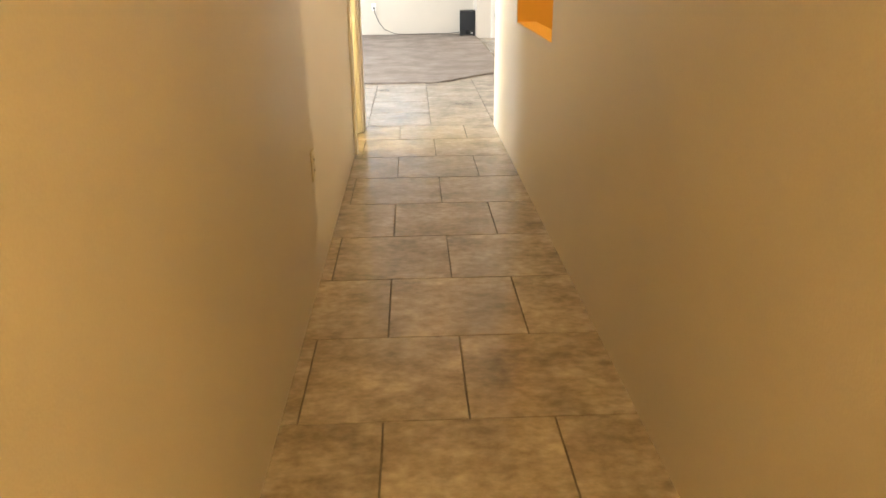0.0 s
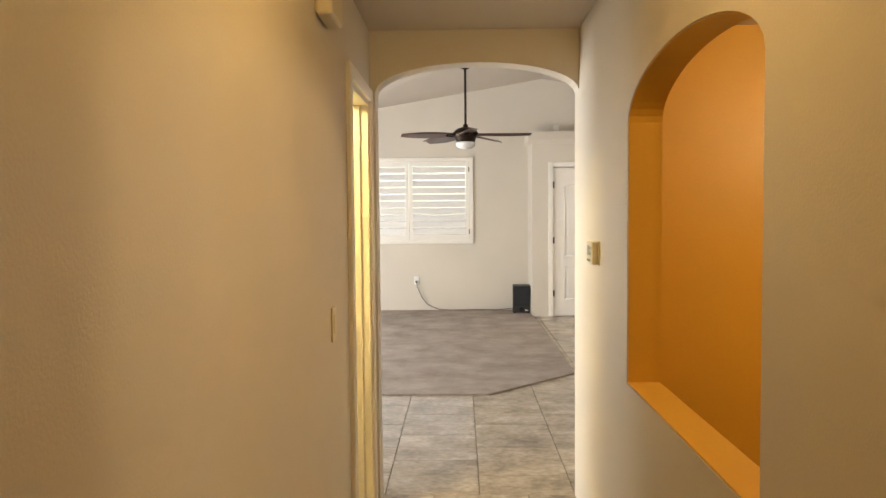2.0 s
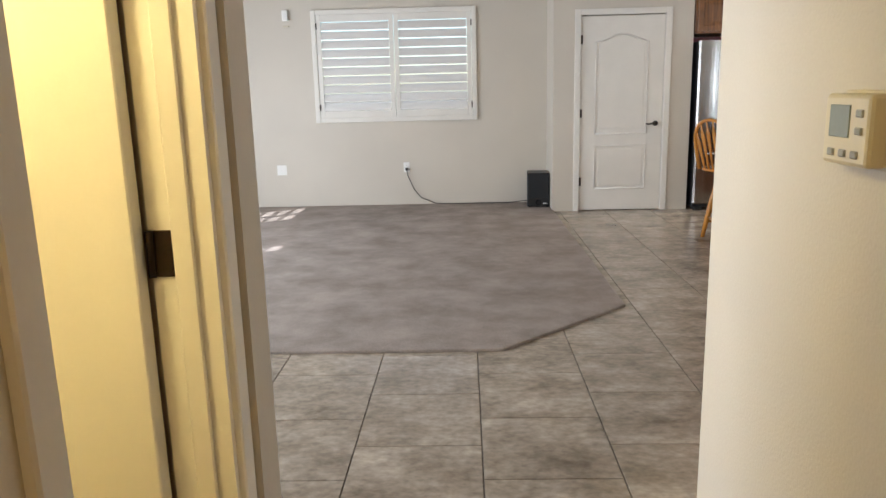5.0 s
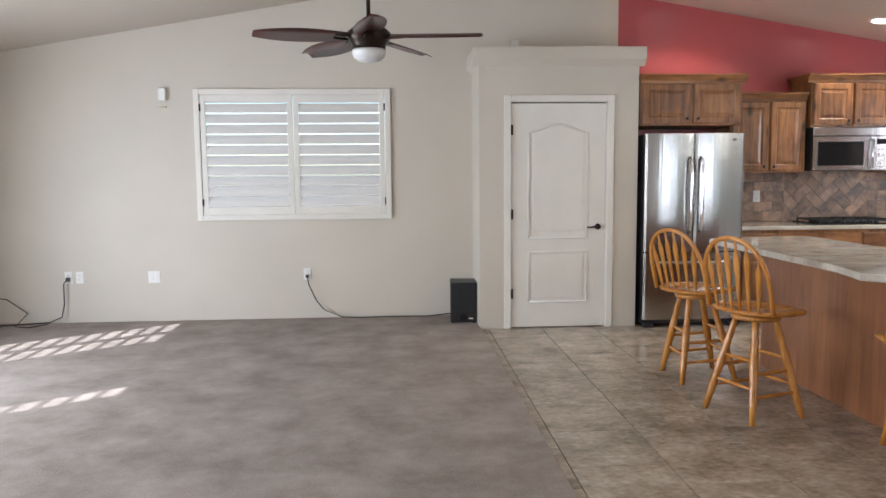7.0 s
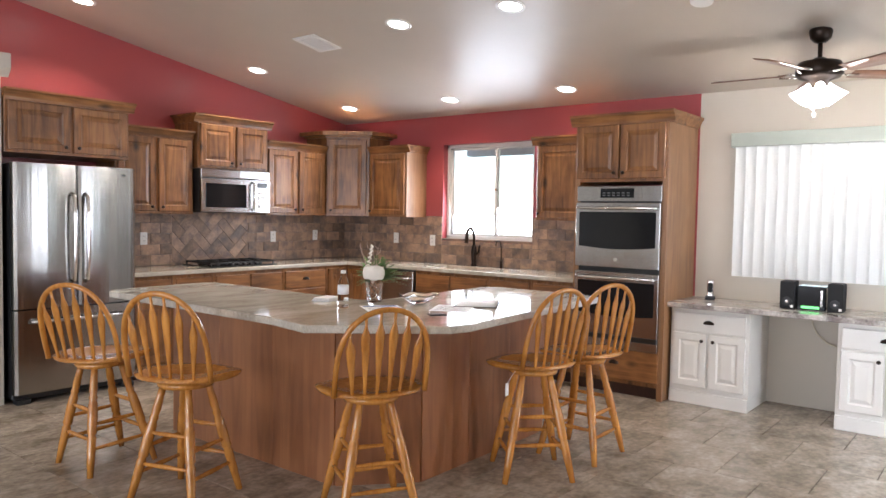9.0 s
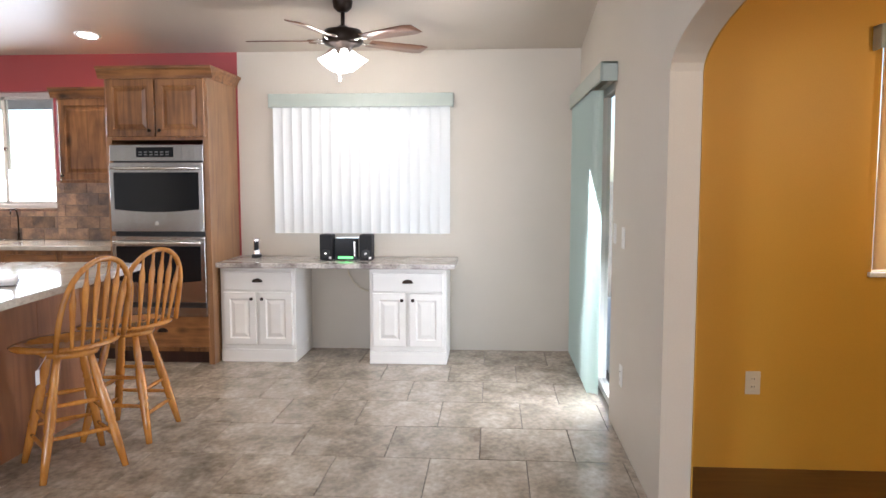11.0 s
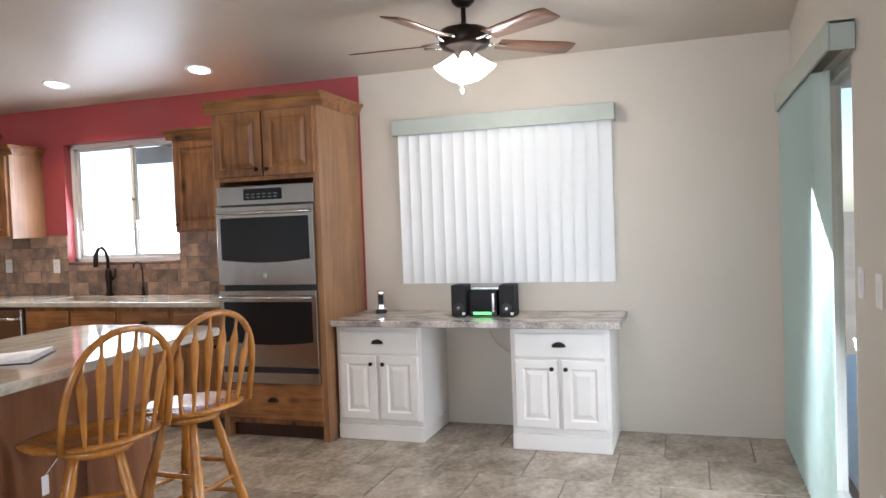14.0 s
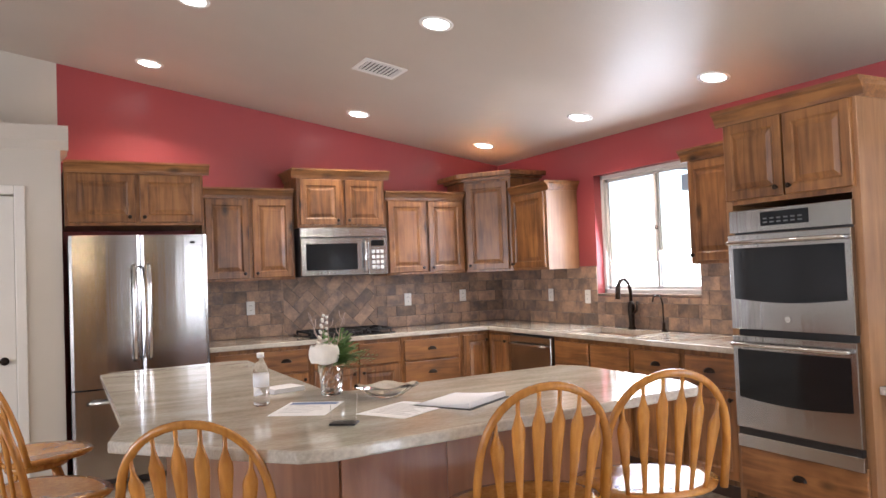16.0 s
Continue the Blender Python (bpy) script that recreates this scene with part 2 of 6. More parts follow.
M["petal"] = paint("petal", (0.86, 0.82, 0.74), 0.6, vary=0.05, scale=20)
M["leaf"] = paint("fern_leaf", (0.13, 0.24, 0.07), 0.55, vary=0.15, scale=20)
M["twig"] = paint("pale_twig", (0.55, 0.40, 0.33), 0.6, vary=0.1)
M["ground"] = paint("desert_gravel", (0.30, 0.24, 0.17), 0.9, vary=0.2, scale=0.5, bump=0.01, bscale=20)
M["patio"] = paint("patio_white", (0.72, 0.70, 0.66), 0.6, vary=0.04)
M["led"] = glow("green_display", (0.2, 1.0, 0.25), 0.6)
M["study_floor"] = wood("dark_plank", (0.13, 0.065, 0.025), (0.06, 0.03, 0.014), 0.4, 0.6, 1)


# ---------------------------------------------------------------- building tools
def box(bm, x0, x1, y0, y1, z0, z1, bev=0.0, seg=1):
    v = [bm.verts.new((x, y, z)) for x in (x0, x1) for y in (y0, y1) for z in (z0, z1)]
    fs = [bm.faces.new([v[i] for i in q]) for q in ((0, 1, 3, 2), (4, 6, 7, 5), (0, 4, 5, 1), (2, 3, 7, 6), (0, 2, 6, 4), (1, 5, 7, 3))]
    if bev:
        bmesh.ops.bevel(bm, geom=list({e for f in fs for e in f.edges}), offset=bev, segments=seg, affect="EDGES", profile=0.5)
    return bm


def prism(bm, pts, axis, a, b, bev=0.0):
    """Extrudes a flat outline along an axis from a to b. Outline: (x, y) for z, (x, z) for y, (y, z) for x."""
    def at(p, c):
        return {"z": (p[0], p[1], c), "y": (p[0], c, p[1]), "x": (c, p[0], p[1])}[axis]
    lo, hi = [bm.verts.new(at(p, a)) for p in pts], [bm.verts.new(at(p, b)) for p in pts]
    n = len(pts)
    fs = [bm.faces.new(lo), bm.faces.new(hi)]
    fs += [bm.faces.new((lo[i], lo[(i + 1) % n], hi[(i + 1) % n], hi[i])) for i in range(n)]
    if bev:
        bmesh.ops.bevel(bm, geom=list(set(fs[0].edges) | set(fs[1].edges)), offset=bev, segments=2, affect="EDGES", profile=0.5)
    return bm


def rod(bm, p, q, r0, r1=None, seg=10, caps=True):
    p, q = Vector(p), Vector(q)
    r1 = r0 if r1 is None else r1
    d = (q - p).normalized()
    u = d.orthogonal().normalized()
    w = d.cross(u)
    rings = [[bm.verts.new(c + r * (math.cos(2 * math.pi * i / seg) * u + math.sin(2 * math.pi * i / seg) * w)) for i in range(seg)] for c, r in ((p, r0), (q, r1))]
    for i in range(seg):
        bm.faces.new((rings[0][i], rings[0][(i + 1) % seg], rings[1][(i + 1) % seg], rings[1][i])).smooth = True
    if caps:
        bm.faces.new(rings[0][::-1])
        bm.faces.new(rings[1])
    return bm


def turned(bm, profile, seg=16, p=(0, 0, 0), q=None, smooth=True):
    """A lathe shape: (radius, distance) along the line from p to q, or up from p."""
    p = Vector(p)
    d = Vector((0, 0, 1)) if q is None else (Vector(q) - p).normalized()
    u = Vector((1, 0, 0)) if abs(d.z) > 0.999 else d.orthogonal().normalized()
    w = d.cross(u)
    rings = []
    for r, s in profile:
        c = p + d * s
        rings.append([bm.verts.new(c + max(r, 1e-4) * (math.cos(2 * math.pi * i / seg) * u + math.sin(2 * math.pi * i / seg) * w)) for i in range(seg)])
    for a, b in zip(rings, rings[1:]):
        for i in range(seg):
            bm.faces.new((a[i], a[(i + 1) % seg], b[(i + 1) % seg], b[i])).smooth = smooth
    bm.faces.new(rings[0][::-1])
    bm.faces.new(rings[-1])
    return bm


def tube(bm, pts, r, seg=8, rx=None, flat=None):
    """A bent rod through points; flat: its second radius, along the z axis or nearest to it."""
    pts = [Vector(p) for p in pts]
    rings = []
    ref = None
    for i, p in enumerate(pts):
        d = (pts[min(i + 1, len(pts) - 1)] - pts[max(i - 1, 0)]).normalized()
        u = d.orthogonal().normalized() if ref is None else (ref - d * ref.dot(d)).normalized()
        ref = u
        w = d.cross(u)
        rr = r[i] if isinstance(r, (list, tuple)) else r
        rings.append([bm.verts.new(p + rr * (math.cos(2 * math.pi * k / seg) * u + (flat or 1.0) * math.sin(2 * math.pi * k / seg) * w)) for k in range(seg)])
    for a, b in zip(rings, rings[1:]):
        for k in range(seg):
            bm.faces.new((a[k], a[(k + 1) % seg], b[(k + 1) % seg], b[k])).smooth = True
    bm.faces.new(rings[0][::-1])
    bm.faces.new(rings[-1])
    return bm


def arc(cx, cz, rx, rz, a0, a1, n):
    return [(cx + rx * math.cos(radians(a0 + (a1 - a0) * i / n)), cz + rz * math.sin(radians(a0 + (a1 - a0) * i / n))) for i in range(n + 1)]


def mesh_of(name, bm, material):
    bmesh.ops.recalc_face_normals(bm, faces=bm.faces)
    me = bpy.data.meshes.new(name)
    bm.to_mesh(me)
    bm.free()
    me.materials.append(material)
    return me


def part(name, bm, material, parent, label=""):
    ob = new(name, mesh_of(name, bm, material))
    ob.parent = parent
    return tagged(ob, label)


def thing(name, label, category, m=None, group="", kind=""):
    ob = new(name)
    if m is not None:
        ob.matrix_basis = m
    return tagged(ob, label, category, group, kind)


def solid(name, bm, material, label, category="", kind="", m=None, group=""):
    ob = new(name, mesh_of(name, bm, material))
    if m is not None:
        ob.matrix_basis = m
    return tagged(ob, label, category, group, kind)


def B():
    return bmesh.new()


# ---------------------------------------------------------------- the house: sizes
XW, YB, RIDGE, TOP, PITCH = 6.5, 13.1, 1.25, 3.36, 1 / 6.0
XL, YS = -3.85, 6.03           # west wall, face of the south wall
HL, HR = -0.365, 0.64          # hall wall faces


def roof_z(x):
    return TOP - PITCH * abs(x - RIDGE)


def shell(name, bm, material, label, category="wall"):
    return solid(name, bm, material, label, category, "structure")


# ground outside
bm = B()
box(bm, -900, 900, -900, 900, -0.5, -0.25)
shell("ground", bm, M["ground"], "pale desert gravel ground around the house", "ground")

# main floor slab under tiles and carpet
bm = B()
box(bm, XL - 0.2, XW + 0.15, 5.86, YB + 0.15, -0.2, -0.008)
floor_main = shell("floor", bm, M["grout"], "mottled grey brown ceramic tile floor with narrow joints", "floor")
bm = B()
box(bm, HL - 0.2, HR + 0.12, -2.0, 5.86, -0.2, -0.008)
floor_hall = shell("floor_hall", bm, M["grout"], "mottled brown ceramic tile hallway floor", "floor")
bm = B()
box(bm, HR + 0.12, 4.15, 2.2, 5.86, -0.2, -0.002)
shell("floor_study", bm, M["study_floor"], "dark brown plank floor of the orange room", "floor")
bm = B()
box(bm, -1.8, HL - 0.2, 4.6, 5.86, -0.2, -0.002)
shell("floor_closet", bm, M["study_floor"], "dark floor of the small room beside the hall", "floor")

# carpet with a clipped corner
bm = B()
prism(bm, [(XL, 8.075), (0.29, 8.075), (1.08, 8.84), (1.06, 12.46), (1.06, YB), (XL, YB)], "z", -0.006, 0.016, 0.008)
shell("carpet", bm, M["carpet"], "worn grey beige cut pile carpet with footprints and vacuum marks", "carpet")


def gable(x0, x1, y0, y1, holes=()):
    """A wall along x that follows the roof, with rectangular holes (x0, x1, z0, z1)."""
    bm = B()
    cuts = sorted({x0, x1, *[h[0] for h in holes], *[h[1] for h in holes], *([RIDGE] if x0 < RIDGE < x1 else [])})
    for a, b in zip(cuts, cuts[1:]):
        hole = [h for h in holes if h[0] <= a + 1e-6 and h[1] >= b - 1e-6]
        zs = 0.0
        for h in hole:
            prism(bm, [(a, -0.2), (b, -0.2), (b, h[2]), (a, h[2])], "y", y0, y1)
            zs = h[3]
        prism(bm, [(a, zs if hole else -0.2), (b, zs if hole else -0.2), (b, roof_z(b) + 0.02), (a, roof_z(a) + 0.02)], "y", y0, y1)
    return bm


WIN = (-1.56, 0.20, 1.045, 2.19)
shell("wall_north", gable(XL - 0.15, 2.49, YB, YB + 0.15, [WIN]), M["wall"], "warm greige painted wall with the shuttered window")
shell("wall_kitchen_north", gable(2.49, XW + 0.15, YB, YB + 0.15), M["red"], "brick red painted kitchen wall above the cabinets")


def yz_wall(x0, x1, y0, y1, top, holes=()):
    bm = B()
    cuts = sorted({y0, y1, *[h[0] for h in holes], *[h[1] for h in holes]})
    for a, b in zip(cuts, cuts[1:]):
        hole = [h for h in holes if h[0] <= a + 1e-6 and h[1] >= b - 1e-6]
        if hole:
            if hole[0][2] > -0.19:
                box(bm, x0, x1, a, b, -0.2, hole[0][2])
            box(bm, x0, x1, a, b, hole[0][3], top)
        else:
            box(bm, x0, x1, a, b, -0.2, top)
    return bm


KWIN = (10.47, 11.60, 1.185, 2.18)
DWIN = (7.11, 8.55, 0.98, 2.12)
shell("wall_kitchen_east", yz_wall(XW, XW + 0.15, 8.865, YB, 2.5, [KWIN]), M["red"], "brick red painted kitchen wall around the sink window")
shell("wall_east", yz_wall(XW, XW + 0.15, 5.86, 8.865, 2.5, [DWIN]), M["wall"], "greige painted dining wall around the blinds")
WWA, WWB = (10.80, 11.72, 0.25, 1.62), (9.07, 9.42, 0.25, 1.80)
WWC = (6.5, 8.1, 0.25, 2.05)
shell("wall_west", yz_wall(XL - 0.15, XL, 5.86, YB, 2.55, [WWA, WWB, WWC]), M["wall"], "greige living room wall with tall shuttered windows")


def arch_piece(bm, x0, x1, spring, rise, top, axis, a, b):
    """The wall over an arched opening, up to a top that is a height or a function."""
    n = 18
    lows = arc((x0 + x1) / 2, spring, (x1 - x0) / 2, rise, 180, 0, n)
    for p, q in zip(lows, lows[1:]):
        t0, t1 = (top(p[0]), top(q[0])) if callable(top) else (top, top)
        prism(bm, [p, q, (q[0], t1), (p[0], t0)], axis, a, b)
    return bm


# south wall of the great room: hall arch, study arch, patio door
HA = (-0.338, HR, 2.02, 0.14)
SA = (1.63, 3.44, 1.855, 0.185)
SL = (4.78, 6.32, 0.0, 2.03)
bm = B()
y0, y1 = 5.90, YS


def ztop(x):
    return roof_z(x) + 0.02


def run(a, b, lo=-0.2):
    cuts = [a] + ([RIDGE] if a < RIDGE < b else []) + [b]
    for p, q in zip(cuts, cuts[1:]):
        prism(bm, [(p, lo), (q, lo), (q, ztop(q)), (p, ztop(p))], "y", y0, y1)


run(XL - 0.15, HA[0])
arch_piece(bm, HA[0], HA[1], HA[2], HA[3], ztop, "y", y0, y1)
run(HA[1], SA[0])
arch_piece(bm, SA[0], SA[1], SA[2], SA[3], ztop, "y", y0, y1)
run(SA[1], SL[0])
run(SL[0], SL[1], SL[3])
run(SL[1], XW)
shell("wall_south", bm, M["wall"], "greige painted wall with two arched openings and the patio door")

# hall walls
HTOP = 2.315
bm = B()
DH = (5.22, 5.82, 1.965)
box(bm, HL - 0.12, HL, -2.0, DH[0], -0.2, HTOP)
box(bm, HL - 0.12, HL, DH[0], DH[1], DH[2], HTOP)
box(bm, HL - 0.12, HL, DH[1], 5.90, -0.2, HTOP)
shell("wall_hall_west", bm, M["wall"], "greige painted hallway wall with a doorway near its end")
PT = (3.74, 4.87, 0.845, 1.74, 0.165)
bm = B()
box(bm, HR, HR + 0.11, -2.0, PT[0], -0.2, HTOP)
box(bm, HR, HR + 0.11, PT[0], PT[1], -0.2, PT[2])
arch_piece(bm, PT[0], PT[1], PT[3], PT[4], HTOP, "x", HR, HR + 0.11)
box(bm, HR, HR + 0.11, PT[1], 5.90, -0.2, HTOP)
shell("wall_hall_east", bm, M["wall"], "greige hallway wall with an arched pass-through opening")
bm = B()
box(bm, HL - 0.12, HR + 0.12, -2.15, -2.0, -0.2, HTOP)
shell("wall_hall_south", bm, M["wall"], "greige wall that ends the hallway")
bm = B()
box(bm, HL - 0.12, HR + 0.11, -2.15, 5.90, HTOP, HTOP + 0.1)
shell("ceiling_hall", bm, M["ceiling"], "flat painted hallway ceiling", "ceiling")

# orange lining of the pass-through and the orange room
bm = B()
box(bm, HR + 0.004, HR + 0.112, PT[0], PT[1], PT[2] - 0.02, PT[2] + 0.004)
box(bm, HR + 0.004, HR + 0.112, PT[1] - 0.004, PT[1] + 0.02, PT[2], PT[3])
box(bm, HR + 0.004, HR + 0.112, PT[0] - 0.02, PT[0] + 0.004, PT[2], PT[3])
lo = arc((PT[0] + PT[1]) / 2, PT[3], (PT[1] - PT[0]) / 2 - 0.004, PT[4] - 0.004, 180, 0, 24)
for p, q in zip(lo, lo[1:]):
    prism(bm, [p, q, (q[0], q[1] + 0.003), (p[0], p[1] + 0.003)], "x", HR + 0.004, HR + 0.112)
shell("trim_pass_through", bm, M["orange"], "orange painted lining and sill of the arched pass-through", "trim")
OWIN = (3.85, 4.92, 0.985, 2.12)
bm = B()
box(bm, HR + 0.112, HR + 0.116, 2.2, PT[0], 0, HTOP)
box(bm, HR + 0.112, HR + 0.116, PT[0], PT[1], 0, PT[2])
arch_piece(bm, PT[0], PT[1], PT[3], PT[4], HTOP, "x", HR + 0.112, HR + 0.116)
box(bm, HR + 0.112, HR + 0.116, PT[1], 5.893, 0, HTOP)
shell("wall_study_west", bm, M["orange"], "deep orange painted wall of the study")
bm = B()
for a, b in ((HR + 0.116, SA[0]), (SA[1], 4.03)):
    box(bm, a, b, 5.892, 5.897, 0, HTOP)
arch_piece(bm, SA[0], SA[1], SA[2], SA[3], HTOP, "y", 5.892, 5.897)
shell("wall_study_north", bm, M["orange"], "deep orange painted wall around the arch")
bm = yz_wall(4.03, 4.18, 2.2, 5.897, HTOP, [OWIN])
shell("wall_study_east", bm, M["orange"], "deep orange painted wall with a blinds window")
bm = B()
box(bm, HR + 0.11, 4.18, 2.05, 2.2, -0.2, HTOP)
shell("wall_study_south", bm, M["orange"], "deep orange painted wall that closes the study")
bm = B()
box(bm, HR + 0.11, 4.18, 2.05, 5.898, HTOP, HTOP + 0.1)
shell("ceiling_study", bm, M["ceiling"], "flat ceiling of the orange room", "ceiling")

# small room behind the hall door
bm = B()
box(bm, -1.9, -1.8, 4.5, 5.90, -0.2, HTOP)
box(bm, -1.8, HL - 0.12, 4.5, 4.6, -0.2, HTOP)
box(bm, -1.8, HL - 0.12, 5.845, 5.898, -0.2, HTOP)
shell("wall_closet", bm, M["wall"], "cream walls of the small lit room off the hall")
bm = B()
box(bm, -1.9, HL - 0.12, 4.5, 5.898, HTOP, HTOP + 0.1)
shell("ceiling_closet", bm, M["ceiling"], "flat ceiling of the small room", "ceiling")

# vaulted ceiling
bm = B()
for a, b in ((XL - 0.15, RIDGE), (RIDGE, XW + 0.15)):
    prism(bm, [(a, roof_z(a)), (b, roof_z(b)), (b, roof_z(b) + 0.12), (a, roof_z(a) + 0.12)], "y", 5.90, YB + 0.15)
shell("ceiling", bm, M["ceiling"], "vaulted greige painted ceiling with a ridge", "ceiling")

# pantry closet box
PX0, PX1, PY, PZ = 1.05, 2.50, 12.47, 2.40
PD = (1.335, 2.215, 2.055)
bm = B()
box(bm, PX0, PD[0], PY, PY + 0.11, -0.05, PZ)
box(bm, PD[1], PX1, PY, PY + 0.11, -0.05, PZ)
box(bm, PD[0], PD[1], PY, PY + 0.11, PD[2], PZ)
box(bm, PX0, PX0 + 0.1, PY + 0.11, YB, -0.05, PZ)
box(bm, PX1 - 0.1, PX1, PY + 0.11, YB, -0.05, PZ)
box(bm, PX0, PX1, PY, YB, PZ, PZ + 0.05)
shell("wall_pantry", bm, M["wall"], "greige boxed pantry closet below the vaulted ceiling")
bm = B()
prof = [(0.0, 2.37), (0.012, 2.385), (0.035, 2.41), (0.05, 2.43), (0.05, 2.535), (0.0, 2.535)]
prism(bm, [(PY - p, z) for p, z in prof] , "x", PX0 - 0.05, PX1 + 0.05)
prism(bm, [(PX0 - p, z) for p, z in prof], "y", PY, YB)
prism(bm, [(PX1 + p, z) for p, z in prof], "y", PY, YB)
box(bm, PX0, PX1, PY, YB, 2.455, 2.533)
shell("trim_pantry_crown", bm, M["wall"], "painted flat crown ledge on top of the pantry box", "trim")

# ---------------------------------------------------------------- doors and windows
def panel_door(name, w, h, m, label, arch_top=True, th=0.04):
    """Two-panel moulded door: local x across, front towards -y, hinged side at x = 0."""
    d = thing(name, label, "door", m)
    bm = B()
    box(bm, 0, w, 0, th, 0.008, h, 0.003)
    part("leaf", bm, M["trim"], d)
    x0, x1 = 0.16, w - 0.17
    up = [(x0, 0.83), (x1, 0.83), (x1, h - 0.26)]
    n = 14
    up += [(x1 + (x0 - x1) * i / n, h - 0.26 + 0.075 * (0.5 - 0.5 * math.cos(2 * math.pi * i / n))) for i in range(1, n)] + [(x0, h - 0.26)]
    low = [(x0, 0.24), (x1, 0.24), (x1, 0.70), (x0, 0.70)]
    for pts in (up, low):
        bm = B()
        cx, cz = sum(p[0] for p in pts) / len(pts), sum(p[1] for p in pts) / len(pts)
        tube(bm, [(p[0], -0.001, p[1]) for p in pts + pts[:1]], 0.011, 6)
        inner = [(cx + (p[0] - cx) * 0.87, cz + (p[1] - cz) * (0.93 if len(pts) > 4 else 0.86)) for p in pts]
        prism(bm, inner, "y", -0.006, 0.004, 0.004)
        part("panel", bm, M["trim"], d)
    return d


def hinge(parent, x, y, z, material=None):
    bm = B()
    rod(bm, (x, y, z - 0.045), (x, y, z + 0.045), 0.009, seg=8)
    box(bm, x - 0.004, x + 0.018, y + 0.004, y + 0.008, z - 0.045, z + 0.045, 0.001)
    return part("hinge", bm, M["bronze"], parent, "dark bronze hinge")


pantry_door = panel_door("door_1", PD[1] - PD[0] - 0.01, 2.045, pose(PD[0] + 0.005, PY + 0.012, 0.0),
                         "closed cream two-panel pantry door with an arched upper panel")
for z in (0.32, 1.05, 1.81):
    hinge(pantry_door, 0.0, -0.012, z)
bm = B()
turned(bm, [(0.028, 0), (0.028, 0.006), (0.012, 0.010), (0.012, 0.05), (0.016, 0.055), (0.0, 0.06)], 14, (0.80, 0.0, 0.93), (0.80, -1, 0.93))
tube(bm, [(0.80, -0.045, 0.93), (0.76, -0.05, 0.932), (0.72, -0.05, 0.925), (0.69, -0.048, 0.93)], [0.010, 0.010, 0.008, 0.006], 8)
part("door_handle", bm, M["bronze"], pantry_door, "dark bronze lever handle")
bm = B()
for a, b, c, d2 in ((PD[0] - 0.062, PD[0], 0, PD[2] + 0.062), (PD[1], PD[1] + 0.062, 0, PD[2] + 0.062), (PD[0], PD[1], PD[2], PD[2] + 0.062)):
    box(bm, a, b, PY - 0.016, PY + 0.002, c, d2, 0.004)
box(bm, PD[0], PD[0] + 0.004, PY, PY + 0.11, 0, PD[2])
box(bm, PD[1] - 0.004, PD[1], PY, PY + 0.11, 0, PD[2])
solid("trim_pantry_door", bm, M["trim"], "cream painted casing around the pantry door", "trim", "structure")

# hall doorway: casing, jamb with stop, and the leaf swung into the small room
bm = B()
box(bm, HL - 0.003, HL + 0.018, DH[0] - 0.062, DH[0], 0, DH[2] + 0.062, 0.004)
box(bm, HL - 0.003, HL + 0.018, DH[1], DH[1] + 0.062, 0, DH[2] + 0.062, 0.004)
box(bm, HL - 0.003, HL + 0.018, DH[0], DH[1], DH[2], DH[2] + 0.062, 0.004)
box(bm, HL - 0.122, HL + 0.002, DH[1] - 0.018, DH[1] + 0.001, 0, DH[2])
box(bm, HL - 0.122, HL + 0.002, DH[0] - 0.001, DH[0] + 0.018, 0, DH[2])
box(bm, HL - 0.122, HL + 0.002, DH[0], DH[1], DH[2] - 0.018, DH[2] + 0.001)
box(bm, HL - 0.075, HL - 0.035, DH[1] - 0.030, DH[1] - 0.018, 0, DH[2] - 0.018, 0.003)
box(bm, HL - 0.075, HL - 0.035, DH[0] + 0.018, DH[0] + 0.030, 0, DH[2] - 0.018, 0.003)
solid("trim_hall_door", bm, M["trim"], "cream painted door frame with stop beside the hallway", "trim", "structure")
hall_door = panel_door("door_2", 0.55, 1.935, pose(HL - 0.13, DH[1] - 0.022, 0, 0, 0, 176), "cream panel door swung open into the small room")
for z in (0.32, 1.04, 1.74):
    bm = B()
    rod(bm, (HL - 0.118, DH[1] - 0.026, z - 0.045), (HL - 0.118, DH[1] - 0.026, z + 0.045), 0.008, seg=8)
    box(bm, HL - 0.112, HL - 0.074, DH[1] - 0.022, DH[1] - 0.017, z - 0.045, z + 0.045, 0.001)
    ob = part("hinge", bm, M["bronze"], hall_door, "dark bronze hinge leaf on the jamb")
    ob.matrix_parent_inverse = hall_door.matrix_basis.inverted()


